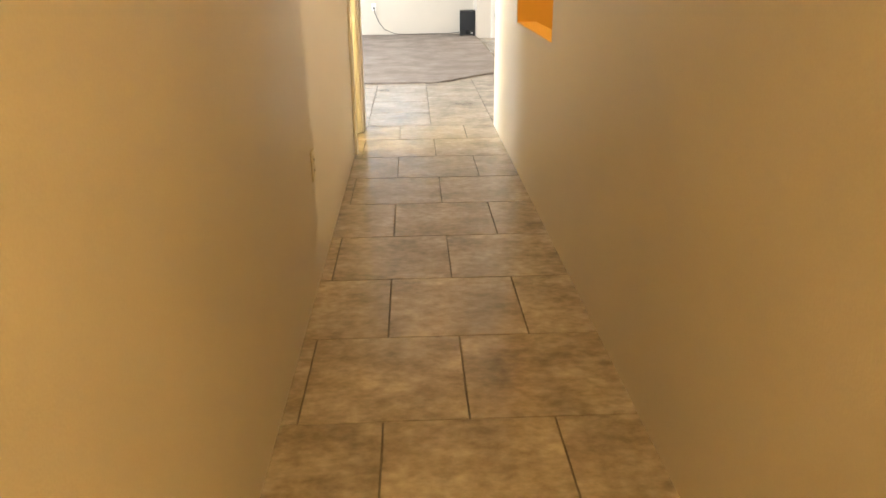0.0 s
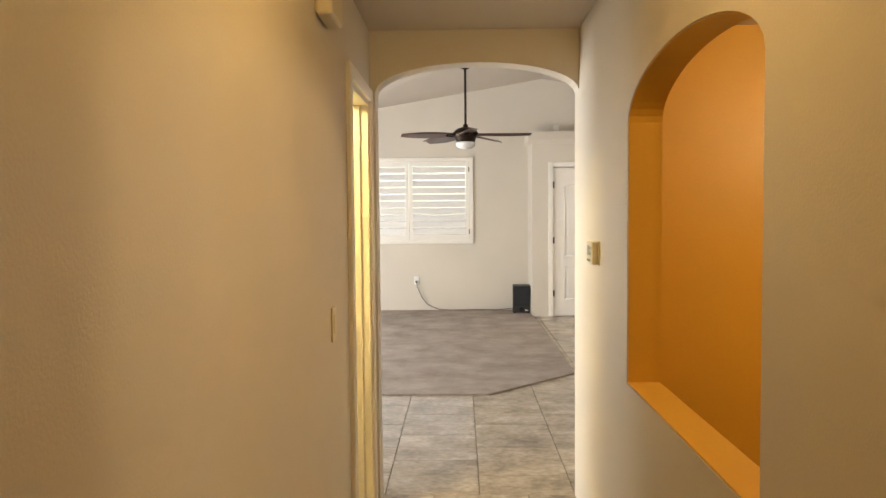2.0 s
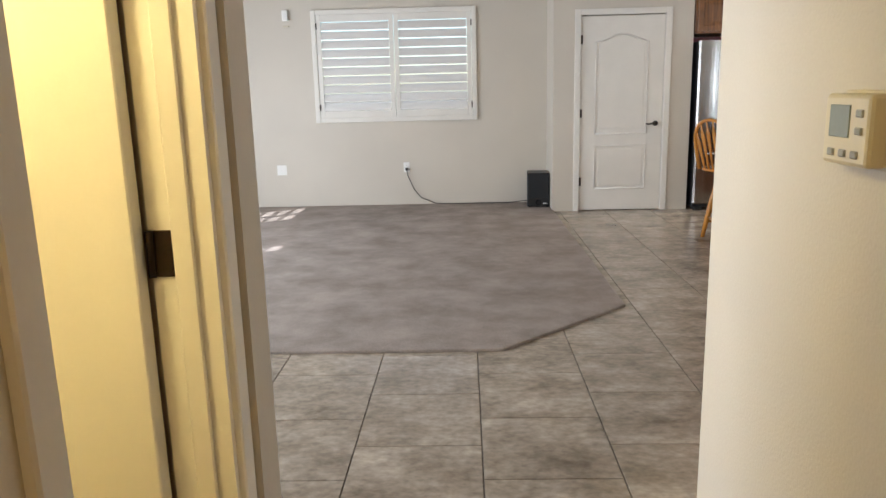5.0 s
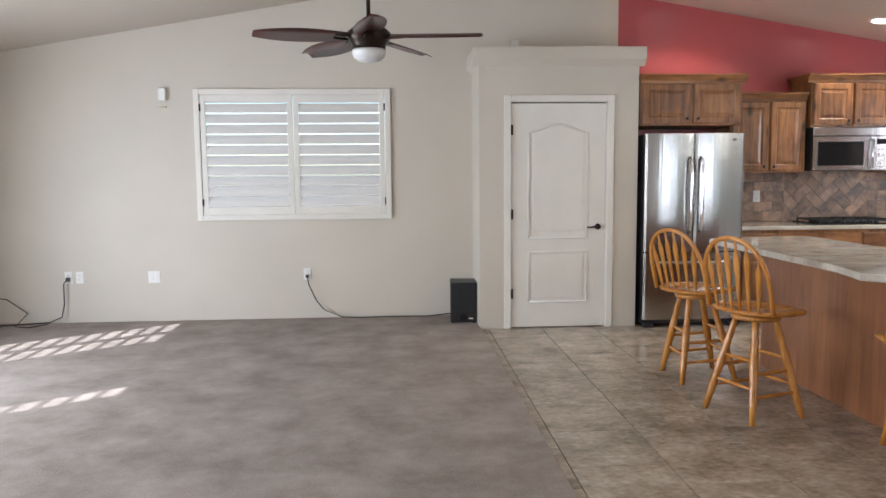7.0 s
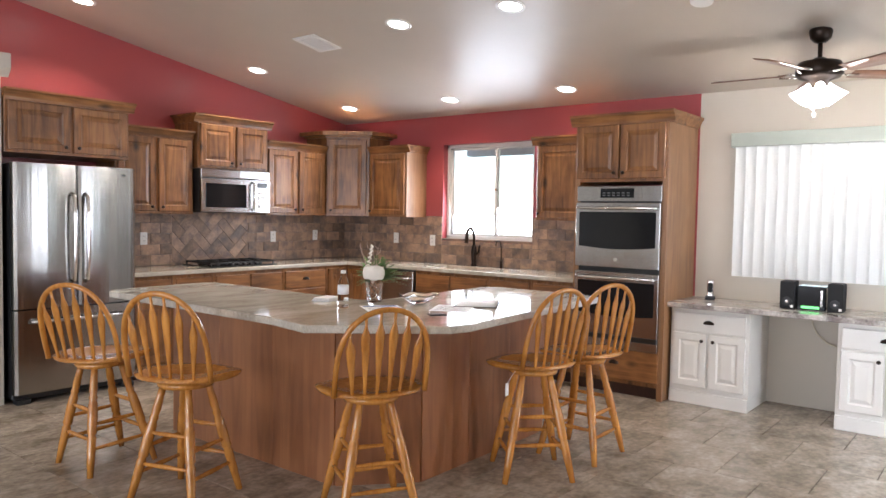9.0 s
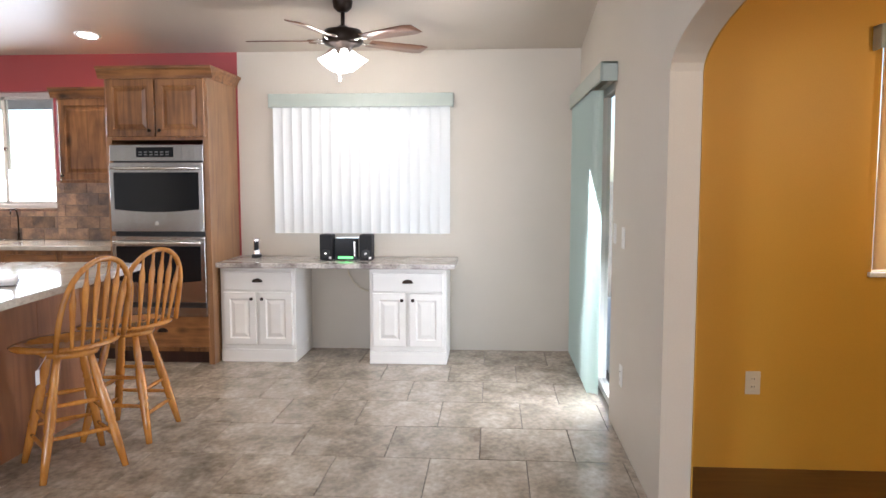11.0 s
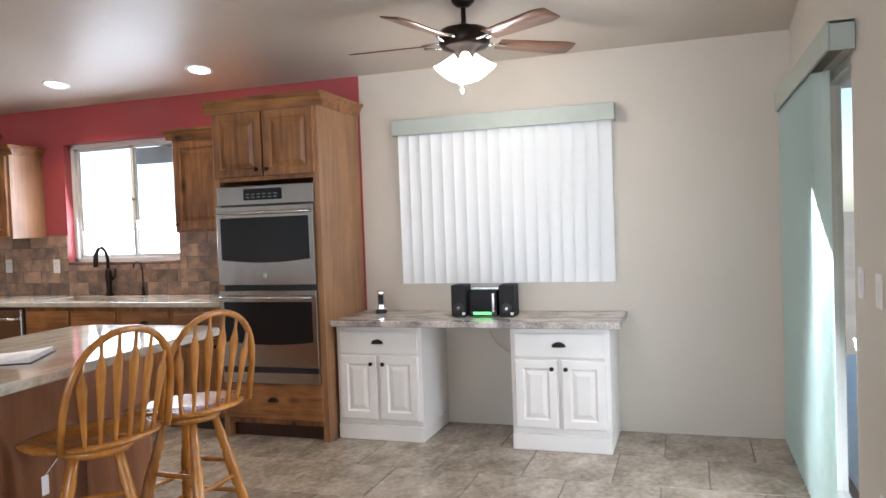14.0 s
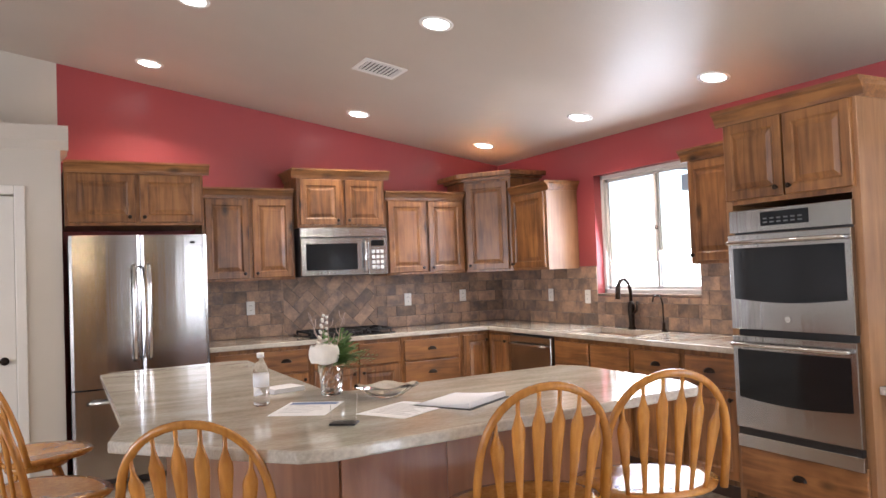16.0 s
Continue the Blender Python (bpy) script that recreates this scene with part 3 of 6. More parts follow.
def shutters(name, y, x0, x1, z0, z1, leaves, depth_dir, m, label, tilt=-38):
    """Plantation shutters: local x across, z up; frame, leaves with stiles and slats, hinges."""
    w = thing(name, label, "window shutters", m, kind="structure")
    bm = B()
    f = 0.055
    for a, b, c, d2 in ((x0 - f, x0, z0 - f, z1 + f), (x1, x1 + f, z0 - f, z1 + f), (x0, x1, z0 - f, z0), (x0, x1, z1, z1 + f)):
        box(bm, a, b, -0.032, 0.02, c, d2, 0.005)
    part("window_frame", bm, M["trim"], w)
    lw = (x1 - x0) / leaves
    slat_mesh = None
    for k in range(leaves):
        a, b = x0 + k * lw + 0.003, x0 + (k + 1) * lw - 0.003
        bm = B()
        st = 0.05
        for p, q, c, d2 in ((a, a + st, z0, z1), (b - st, b, z0, z1), (a + st, b - st, z0, z0 + 0.075), (a + st, b - st, z1 - 0.075, z1)):
            box(bm, p, q, -0.02, 0.008, c, d2, 0.003)
        leaf = part("shutter_leaf", bm, M["trim"], w)
        n = max(3, round((z1 - z0 - 0.15) / 0.098))
        pitch = (z1 - z0 - 0.15) / n
        if slat_mesh is None:
            bm = B()
            hw = (b - a - 2 * st) / 2 - 0.003
            pr = [(0.050 * math.cos(t), 0.006 * math.sin(t)) for t in [2 * math.pi * i / 10 for i in range(10)]]
            prism(bm, pr, "x", -hw, hw)
            slat_mesh = mesh_of("slat", bm, M["slat"])
        for i in range(n):
            s = new("slat", slat_mesh)
            s.parent = leaf
            s.matrix_basis = pose((a + b) / 2, -0.004, z0 + 0.075 + pitch * (i + 0.5), tilt, 0, 0)
        for z in (z0 + 0.12, z1 - 0.12):
            bm = B()
            hx = a if k == 0 else b
            box(bm, hx - 0.008, hx + 0.008, -0.03, -0.02, z - 0.035, z + 0.035, 0.002)
            part("hinge", bm, M["bronze"], w)
    return w


shutters("window_1", YB, WIN[0], WIN[1], WIN[2], WIN[3], 2, 1, pose(0, YB, 0), "white plantation shutters with tilted slats, backlit", 64)
bm = B()
box(bm, WIN[0], WIN[1], YB + 0.10, YB + 0.106, WIN[2], WIN[3])
pane = solid("window_pane", bm, M["glass"], "clear window glass behind the shutters", "window", "structure")
pane.visible_shadow = False
for k, (wy0, wy1, wz0, wz1) in enumerate((WWA, WWC)):
    shutters("window_%d" % (k + 2), XL, -(wy1 - wy0) / 2, (wy1 - wy0) / 2, wz0, wz1, 2, 1, pose(XL, (wy0 + wy1) / 2, 0, 0, 0, 90),
             "tall white plantation shutters on the west wall", 20 if k == 0 else -50)
shutters("window_4", XL, -0.175, 0.175, WWB[2], WWB[3], 1, 1, pose(XL, (WWB[0] + WWB[1]) / 2, 0, 0, 0, 90), "narrow white shutter beside the tall window", 20)

# sink window: two sashes in a recess
w = thing("window_5", "white framed sliding window over the sink, overexposed outside", "window", kind="structure")
ya, yb, za, zb = KWIN
bm = B()
for p, q, c, d2 in ((ya, ya + 0.035, za, zb), (yb - 0.035, yb, za, zb), (ya, yb, za, za + 0.035), (ya, yb, zb - 0.035, zb)):
    box(bm, XW + 0.07, XW + 0.12, p, q, c, d2, 0.004)
part("window_frame", bm, M["patio"], w)
ym = ya + (yb - ya) * 0.44
for k, (p, q) in enumerate(((ya + 0.035, ym + 0.02), (ym - 0.02, yb - 0.035))):
    bm = B()
    xo = XW + 0.08 + 0.018 * k
    for a, b, c, d2 in ((p, p + 0.03, za + 0.035, zb - 0.035), (q - 0.03, q, za + 0.035, zb - 0.035), (p, q, za + 0.035, za + 0.06), (p, q, zb - 0.06, zb - 0.035)):
        box(bm, xo, xo + 0.016, a, b, c, d2, 0.002)
    sash = part("sash", bm, M["patio"], w)
    bm = B()
    box(bm, xo + 0.006, xo + 0.010, p + 0.03, q - 0.03, za + 0.06, zb - 0.06)
    pn = part("pane", bm, M["glass"], sash)
    pn.visible_shadow = False
bm = B()
turned(bm, [(0.018, 0), (0.018, 0.01), (0.008, 0.014)], 12, (XW + 0.08, ym, 1.70), (XW, ym, 1.70))
part("latch", bm, M["chrome"], w)
bm = B()
box(bm, XW - 0.006, XW + 0.07, ya - 0.01, yb + 0.01, za - 0.022, za + 0.002, 0.004)
part("window_sill", bm, M["slate"], w, "tiled sill")


def blinds(name, length, z0, z1, m, label, vane, valance, depth=0.1, gap=0.085, yaw=12, span=None):
    """Vertical blinds: local x along, vanes hang at y = -depth/2, valance in front."""
    w = thing(name, label, "vertical blinds", m)
    bm = B()
    box(bm, -0.03, length + 0.03, -depth, -depth + 0.012, z1 - 0.005, z1 + 0.105, 0.003)
    box(bm, -0.03, -0.018, -depth + 0.012, -0.002, z1 - 0.005, z1 + 0.105, 0.002)
    box(bm, length + 0.018, length + 0.03, -depth + 0.012, -0.002, z1 - 0.005, z1 + 0.105, 0.002)
    box(bm, -0.03, length + 0.03, -depth + 0.012, -0.002, z1 + 0.095, z1 + 0.105)
    part("valance", bm, valance, w, "sage green valance")
    bm = B()
    pr = [(0.0445 * math.sin(t), 0.006 * math.cos(2 * t)) for t in [-math.pi / 2 + math.pi * i / 8 for i in range(9)]]
    pr = pr + [(x, y + 0.0015) for x, y in pr[::-1]]
    prism(bm, pr, "z", 0, z1 - z0)
    me = mesh_of("vane", bm, vane)
    span = span or length
    n = int(span / gap)
    for i in range(n + 1):
        v = new("vane", me)
        v.parent = w
        v.matrix_basis = pose(0.04 + (span - 0.08) * i / n, -depth * 0.5 + 0.004, z0, 0, 0, yaw + random.uniform(-3, 3))
    return w


# local x runs towards -y on the east wall
blinds("window_blinds", 1.46, 0.985, 2.025, pose(XW, 8.55, 0, 0, 0, -90), "white vertical vane blinds, closed and backlit by day", M["vane"], M["sage"])
bm = B()
box(bm, XW + 0.09, XW + 0.096, DWIN[0], DWIN[1], DWIN[2], DWIN[3])
p2 = solid("window_6", bm, M["glass"], "clear glass of the dining window", "window", "structure")
p2.visible_shadow = False
# patio door: frame, glass and half-drawn vanes
w = thing("door_3", "white framed sliding glass patio door", "door", kind="structure")
bm = B()
for a, b, c, d2 in ((SL[0], SL[0] + 0.05, 0, SL[3]), (SL[1] - 0.05, SL[1], 0, SL[3]), (SL[0], SL[1], SL[3] - 0.05, SL[3]), (SL[0], SL[1], -0.01, 0.04), ((SL[0] + SL[1]) / 2 - 0.03, (SL[0] + SL[1]) / 2 + 0.03, 0, SL[3])):
    box(bm, a, b, 5.93, 5.99, c, d2, 0.004)
part("door_frame", bm, M["patio"], w)
bm = B()
box(bm, SL[0] + 0.05, SL[1] - 0.05, 5.955, 5.961, 0.04, SL[3] - 0.05)
pn = part("pane", bm, M["glass"], w)
pn.visible_shadow = False
bl = blinds("patio_door_blinds", 1.63, 0.03, 1.99, pose(6.35, YS, 0, 0, 0, 180), "pale sage vertical vane blinds half drawn across the patio door", M["vane_green"], M["sage"], 0.1, 0.06, 50, 1.22)
blinds("study_blinds", 1.10, 1.0, 2.03, pose(4.03, 4.94, 0, 0, 0, -90), "cream vertical vane blinds in the orange room", M["vane_orange"], M["sage"], 0.08, 0.075, 14)
bm = B()
box(bm, 4.0, 4.03, 3.84, 4.94, 0.962, 0.984, 0.004)
solid("window_sill", bm, M["trim"], "cream sill below the study blinds", "window sill", "structure")

# patio cover outside the east side; south parts are unseen, added to block sun
bm = B()
box(bm, 6.66, 10.0, 4.3, 13.6, 2.62, 2.72)
for i in range(12):
    box(bm, 6.66, 10.0, 6.2 + i * 0.6, 6.26 + i * 0.6, 2.50, 2.62)
box(bm, 4.2, 6.66, 3.4, 5.86, 2.56, 2.62)
for y in (9.0, 11.4):
    box(bm, 9.6, 9.75, y, y + 0.15, -0.25, 2.62)
box(bm, 9.6, 9.75, 6.0, 13.6, 2.35, 2.55)
# unseen slabs over hall, study and south yard, added to keep sun out
box(bm, -2.2, 4.2, -2.4, 5.85, 2.57, 2.95)
box(bm, 4.2, 6.66, -1.0, 3.4, 2.56, 2.62)
shell("patio_roof_sun_block", bm, M["patio"], "white beamed patio cover, with unseen slabs added to block sun", "patio")
bm = B()
box(bm, 6.66, 10.2, 4.0, 13.8, -0.3, -0.12)
box(bm, 4.2, 6.66, 3.2, 5.86, -0.3, -0.12)
shell("patio_slab", bm, M["patio"], "pale concrete patio slab outside", "patio")


# ---------------------------------------------------------------- kitchen cabinets
def raised(bm, x0, x1, z0, z1, y=0.0, th=0.02, rail=0.058):
    """A raised-panel front whose face looks towards -y."""
    v = [bm.verts.new(p) for p in ((x0, y, z0), (x1, y, z0), (x1, y, z1), (x0, y, z1))]
    bk = [bm.verts.new((p.co.x, y + th, p.co.z)) for p in v]
    front = bm.faces.new(v)
    for i in range(4):
        bm.faces.new((v[i], bk[i], bk[(i + 1) % 4], v[(i + 1) % 4]))
    bm.faces.new(bk[::-1])
    bm.normal_update()

    def shrink(f, d, dy):
        vs = list(f.verts)
        cx, cz = sum(p.co.x for p in vs) / 4, sum(p.co.z for p in vs) / 4
        nv = [bm.verts.new((p.co.x + (d if p.co.x < cx else -d), p.co.y + dy, p.co.z + (d if p.co.z < cz else -d))) for p in vs]
        bm.faces.remove(f)
        for i in range(4):
            bm.faces.new((vs[i], vs[(i + 1) % 4], nv[(i + 1) % 4], nv[i]))
        return bm.faces.new(nv)

    f = shrink(front, 0.005, -0.005)
    f = shrink(f, rail - 0.012, 0.0)
    f = shrink(f, 0.010, 0.009)
    f = shrink(f, 0.006, 0.0)
    if min(x1 - x0, z1 - z0) > 2 * rail + 0.09:
        shrink(f, 0.026, -0.008)
    return bm


def knob(parent, x, y, z):
    bm = B()
    turned(bm, [(0.007, 0), (0.006, 0.012), (0.013, 0.018), (0.014, 0.024), (0.008, 0.029)], 12, (x, y, z), (x, y - 1, z))
    return part("knob", bm, M["bronze"], parent, "dark bronze knob")


def cup(parent, x, y, z):
    bm = B()
    n = 10
    for i in range(n):
        a0, a1 = math.pi * i / n, math.pi * (i + 1) / n
        for j in range(4):
            b0, b1 = math.pi / 2 * j / 4, math.pi / 2 * (j + 1) / 4
            q = [(x + 0.043 * math.cos(a) * math.cos(b), y - 0.024 * math.sin(b), z + 0.030 * math.sin(a) * math.cos(b) - 0.012) for a, b in ((a0, b0), (a1, b0), (a1, b1), (a0, b1))]
            fs = [bm.verts.new(p) for p in q]
            bm.faces.new(fs).smooth = True
    bmesh.ops.remove_doubles(bm, verts=bm.verts, dist=0.0006)
    return part("cup_pull", bm, M["bronze"], parent, "dark bronze cup pull")


def crown(parent, w, d, z, material, left=True, right=True, drop=0.02, out=0.045, rise=0.06):
    bm = B()
    pr = [(0, z - drop), (0.008, z - drop), (0.012, z), (0.030, z + rise * 0.55), (out, z + rise * 0.75), (out, z + rise), (0, z + rise)]
    prism(bm, [(-p, q) for p, q in pr], "x", -(out if left else 0), w + (out if right else 0))
    if left:
        prism(bm, [(-p, q) for p, q in pr], "y", 0, d)
    if right:
        prism(bm, [(w + p, q) for p, q in pr], "y", 0, d)
    box(bm, 0, w, 0, d, z, z + rise - 0.005)
    return part("crown", bm, material, parent)


def upper(label, w, d, h, m, doors=2, knob_low=True, crown_z=True, side=None, left=True, right=True, rise=0.06, group="upper kitchen cabinets"):
    c = thing("wall_cabinet", label, "cabinet", m, group)
    bm = B()
    box(bm, 0.001, w - 0.001, 0, d, 0, h, 0.002)
    part("body", bm, side or M["alder"], c)
    dw = w / doors
    for k in range(doors):
        bm = B()
        raised(bm, k * dw + 0.022, (k + 1) * dw - 0.022 + (0.014 if k < doors - 1 else 0), 0.022, h - 0.03, -0.02)
        dr = part("door", bm, M["alder"], c)
        kx = (k + 1) * dw - 0.05 if k == 0 and doors > 1 else k * dw + 0.05
        knob(dr, kx, -0.025, 0.06)
    crown(c, w, d, h, M["alder_h"], left, right, rise=rise)
    return c


UB, UT = 1.405, 2.105
upper("brown knotty alder wall cabinet with two doors above the refrigerator", 0.94, 0.63, 0.40, pose(2.515, 12.47, 1.84), left=False)
upper("brown knotty alder two-door wall cabinet beside the refrigerator", 0.75, 0.33, UT - UB, pose(3.49, 12.77, UB), left=False, right=False)
upper("brown knotty alder raised wall cabinet above the microwave", 0.80, 0.38, 0.44, pose(4.255, 12.72, 1.835))
upper("brown knotty alder two-door wall cabinet beside the microwave", 0.81, 0.33, UT - UB, pose(5.075, 12.77, UB), left=False, right=False)
# diagonal corner cabinet
c = thing("corner_cabinet", "tall brown knotty alder diagonal corner wall cabinet", "cabinet", group="upper kitchen cabinets")
bm = B()
prism(bm, [(5.90, 12.77), (6.17, 12.38), (XW, 12.38), (XW, YB), (5.90, YB)], "z", UB, 2.26)
part("body", bm, M["alder"], c)
bm = B()
ln = math.hypot(0.27, 0.39)
raised(bm, 0.03, ln - 0.03, 0.022, 0.83, -0.02)
dr = part("door", bm, M["alder"], c)
dr.matrix_basis = Matrix.Translation((5.90, 12.77, UB)) @ pose(0, 0, 0, 0, 0, math.degrees(math.atan2(-0.39, 0.27)))
knob(dr, 0.06, -0.025, 0.06)
bm = B()
prism(bm, [(5.86, 12.75), (6.145, 12.335), (XW, 12.335), (XW, YB), (5.86, YB)], "z", 2.26, 2.28)
prism(bm, [(5.79, 12.72), (6.10, 12.27), (XW, 12.27), (XW, YB), (5.79, YB)], "z", 2.28, 2.325, 0.006)
part("crown", bm, M["alder"], c)
upper("knotty alder wall cabinet with pale side panel beside the window", 0.545, 0.33, UT - UB, pose(6.17, 12.375, UB, 0, 0, -90), doors=1, side=M["alder_side"], left=False)
upper("narrow brown knotty alder wall cabinet beside the oven tower", 0.555, 0.33, UT - UB, pose(6.17, 10.245, UB, 0, 0, -90), doors=1, right=False)


def base(label, w, m, layout, d=0.60, h=0.875, material=None, face=None, group="base kitchen cabinets", toe=None, pulls="cup", plinth=False):
    """A base cabinet. layout: rows of (height share, fronts, kind) from the top; kind drawer or door."""
    material, face = material or M["alder"], face or M["alder_h"]
    c = thing("base_cabinet", label, "cabinet", m, group)
    bm = B()
    tk = 0.0 if plinth else 0.10
    box(bm, 0.001, w - 0.001, 0.0, d, 0.10, h, 0.002)
    part("body", bm, material, c)
    bm = B()
    if plinth:
        box(bm, 0.0, w, -0.012, d, 0.0, 0.10, 0.004)
        part("plinth", bm, material, c)
    else:
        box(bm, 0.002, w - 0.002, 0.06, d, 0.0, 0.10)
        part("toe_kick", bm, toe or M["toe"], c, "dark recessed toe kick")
    z = h - 0.03
    total = h - 0.03 - 0.125
    for share, fronts, kind in layout:
        hh = total * share
        fw = (w - 0.03) / fronts
        for k in range(fronts):
            bm = B()
            a, b = 0.015 + k * fw + 0.012, 0.015 + (k + 1) * fw - 0.012
            if kind == "drawer":
                box(bm, a, b, -0.02, 0.0, z - hh + 0.014, z, 0.006, 2)
                fr = part("drawer", bm, face, c)
                if pulls != "none":
                    cup(fr, (a + b) / 2, -0.02, z - hh / 2 + 0.012)
            else:
                raised(bm, a, b, z - hh + 0.014, z, -0.02)
                fr = part("door", bm, material, c)
                kx = b - 0.03 if (k == 0 and fronts > 1) or fronts == 1 else a + 0.03
                knob(fr, kx, -0.025, z - 0.05)
        z -= hh
    return c


# along the north wall: front at y = 12.47
DD = [(0.26, 1, "drawer"), (0.74, 1, "door")]
base("brown alder base cabinet with drawer beside the refrigerator", 0.38, pose(3.47, 12.47, 0), DD)
base("brown alder base cabinet with drawer and door", 0.40, pose(3.85, 12.47, 0), DD)
base("brown alder cooktop base cabinet with two doors", 0.80, pose(4.25, 12.47, 0), [(0.26, 2, "drawer"), (0.74, 2, "door")], pulls="none")
base("brown alder base cabinet with three stacked drawers", 0.58, pose(5.05, 12.47, 0), [(0.26, 1, "drawer"), (0.30, 1, "drawer"), (0.44, 1, "drawer")])
base("brown alder corner base cabinet door", 0.31, pose(5.63, 12.47, 0), [(1.0, 1, "door")])
# along the east wall: front at x = 5.94
base("brown alder corner base cabinet beside the dishwasher", 0.37, pose(5.94, 12.47, 0, 0, 0, -90), [(1.0, 1, "door")], d=0.56)
base("brown alder sink base with false drawer fronts", 0.90, pose(5.94, 11.49, 0, 0, 0, -90), [(0.26, 2, "drawer"), (0.74, 2, "door")], d=0.56, pulls="none")
base("brown alder base cabinet with drawer and cup pull", 0.46, pose(5.94, 10.59, 0, 0, 0, -90), DD, d=0.56)
base("brown alder base cabinet with drawer beside the oven tower", 0.44, pose(5.94, 10.13, 0, 0, 0, -90), DD, d=0.56)

# dishwasher
c = thing("dishwasher", "stainless steel dishwasher with a bar handle below the counter", "dishwasher", pose(5.92, 12.09, 0, 0, 0, -90))
bm = B()
box(bm, 0.005, 0.595, 0.02, 0.56, 0.10, 0.87)
part("body", bm, M["black"], c)
bm = B()
box(bm, 0.008, 0.592, -0.012, 0.02, 0.11, 0.86, 0.006, 2)
part("door", bm, M["steel"], c)
bm = B()
tube(bm, [(0.05, -0.012, 0.79), (0.05, -0.05, 0.79), (0.10, -0.055, 0.79), (0.50, -0.055, 0.79), (0.55, -0.05, 0.79), (0.55, -0.012, 0.79)], 0.011, 8)
part("handle", bm, M["chrome"], c)
bm = B()
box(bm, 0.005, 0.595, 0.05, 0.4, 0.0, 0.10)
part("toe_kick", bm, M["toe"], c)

# perimeter worktop with a sink cut-out
SK = (6.02, 6.38, 10.70, 11.44)
bm = B()
z0, z1 = 0.878, 0.915
box(bm, 3.465, 5.905, 12.435, YB - 0.002, z0, z1, 0.006, 2)
box(bm, 5.905, SK[0], 9.685, YB - 0.002, z0, z1, 0.006, 2)
box(bm, SK[0], XW - 0.002, 9.685, SK[2], z0, z1)
box(bm, SK[0], XW - 0.002, SK[3], YB - 0.002, z0, z1)
box(bm, SK[1], XW - 0.002, SK[2], SK[3], z0, z1)
solid("worktop", bm, M["granite"], "beige polished granite worktop along two walls", "worktop")
bm = B()
xa, xb, ya, yb = SK
for q in ((xa, xb, ya, yb, 0.70, 0.705), (xa - 0.004, xa, ya, yb, 0.70, 0.877), (xb, xb + 0.004, ya, yb, 0.70, 0.877), (xa, xb, ya - 0.004, ya, 0.70, 0.877), (xa, xb, yb, yb + 0.004, 0.70, 0.877), (xa, xb, (ya + yb) / 2 - 0.01, (ya + yb) / 2 + 0.01, 0.70, 0.86)):
    box(bm, *q)
sink = solid("sink", bm, M["chrome"], "double bowl stainless steel sink set below the worktop", "sink")
c = thing("kitchen_faucet", "black gooseneck kitchen faucet with pull-down spray", "faucet", pose(6.42, 11.12, 0.915))
bm = B()
turned(bm, [(0.032, 0), (0.032, 0.01), (0.022, 0.03), (0.024, 0.10), (0.030, 0.16), (0.024, 0.20), (0.016, 0.22)], 14)
part("base", bm, M["bronze"], c)
bm = B()
tube(bm, [(0, 0, 0.2), (0, 0, 0.30), (-0.02, 0, 0.36), (-0.06, 0, 0.395), (-0.10, 0, 0.38), (-0.125, 0, 0.33), (-0.13, 0, 0.24)], [0.014, 0.014, 0.014, 0.015, 0.017, 0.019, 0.021], 10)
part("spout", bm, M["bronze"], c)
bm = B()
tube(bm, [(0, -0.02, 0.12), (0, -0.06, 0.15), (0, -0.07, 0.22)], [0.012, 0.010, 0.007], 8)
part("lever", bm, M["bronze"], c)
c = thing("water_tap", "slim dark filtered water tap beside the sink", "faucet", pose(6.43, 10.79, 0.915))
bm = B()
turned(bm, [(0.02, 0), (0.02, 0.008), (0.012, 0.02), (0.012, 0.06), (0.006, 0.07)], 12)
part("base", bm, M["bronze"], c)
bm = B()
tube(bm, [(0, 0, 0.06), (0, 0, 0.20), (-0.015, 0, 0.25), (-0.05, 0, 0.275), (-0.09, 0, 0.26), (-0.10, 0, 0.225)], 0.006, 8)
part("spout", bm, M["bronze"], c)

# cooktop
c = thing("cooktop", "black gas cooktop with cast iron grates on the granite", "cooktop", pose(4.27, 12.52, 0.915))
bm = B()
box(bm, 0, 0.76, 0, 0.48, 0, 0.012, 0.004, 2)
part("tray", bm, M["blackglass"], c)
for k in range(3):
    bm = B()
    a, b = 0.02 + k * 0.243, 0.02 + k * 0.243 + 0.235
    for y in (0.04, 0.44):
        box(bm, a, b, y - 0.006, y + 0.006, 0.03, 0.045, 0.002)
    for x in (a + 0.006, b - 0.006, (a + b) / 2):
        box(bm, x - 0.006, x + 0.006, 0.04, 0.44, 0.032, 0.047, 0.002)
    box(bm, a, b, 0.234, 0.246, 0.032, 0.047, 0.002)
    for x in (a + 0.006, b - 0.006):
        for y in (0.04, 0.44):
            box(bm, x - 0.006, x + 0.006, y - 0.006, y + 0.006, 0.012, 0.032)
    part("grate", bm, M["iron"], c)
    for y in (0.14, 0.34):
        bm = B()
        turned(bm, [(0.045, 0.012), (0.045, 0.02), (0.03, 0.024), (0.03, 0.03)], 14, ((a + b) / 2, y, 0))
        part("burner", bm, M["iron"], c)
for k in range(5):
    bm = B()
    turned(bm, [(0.018, 0.012), (0.016, 0.03), (0.012, 0.034)], 12, (0.24 + k * 0.07, 0.022, 0))
    part("knob", bm, M["black"], c)

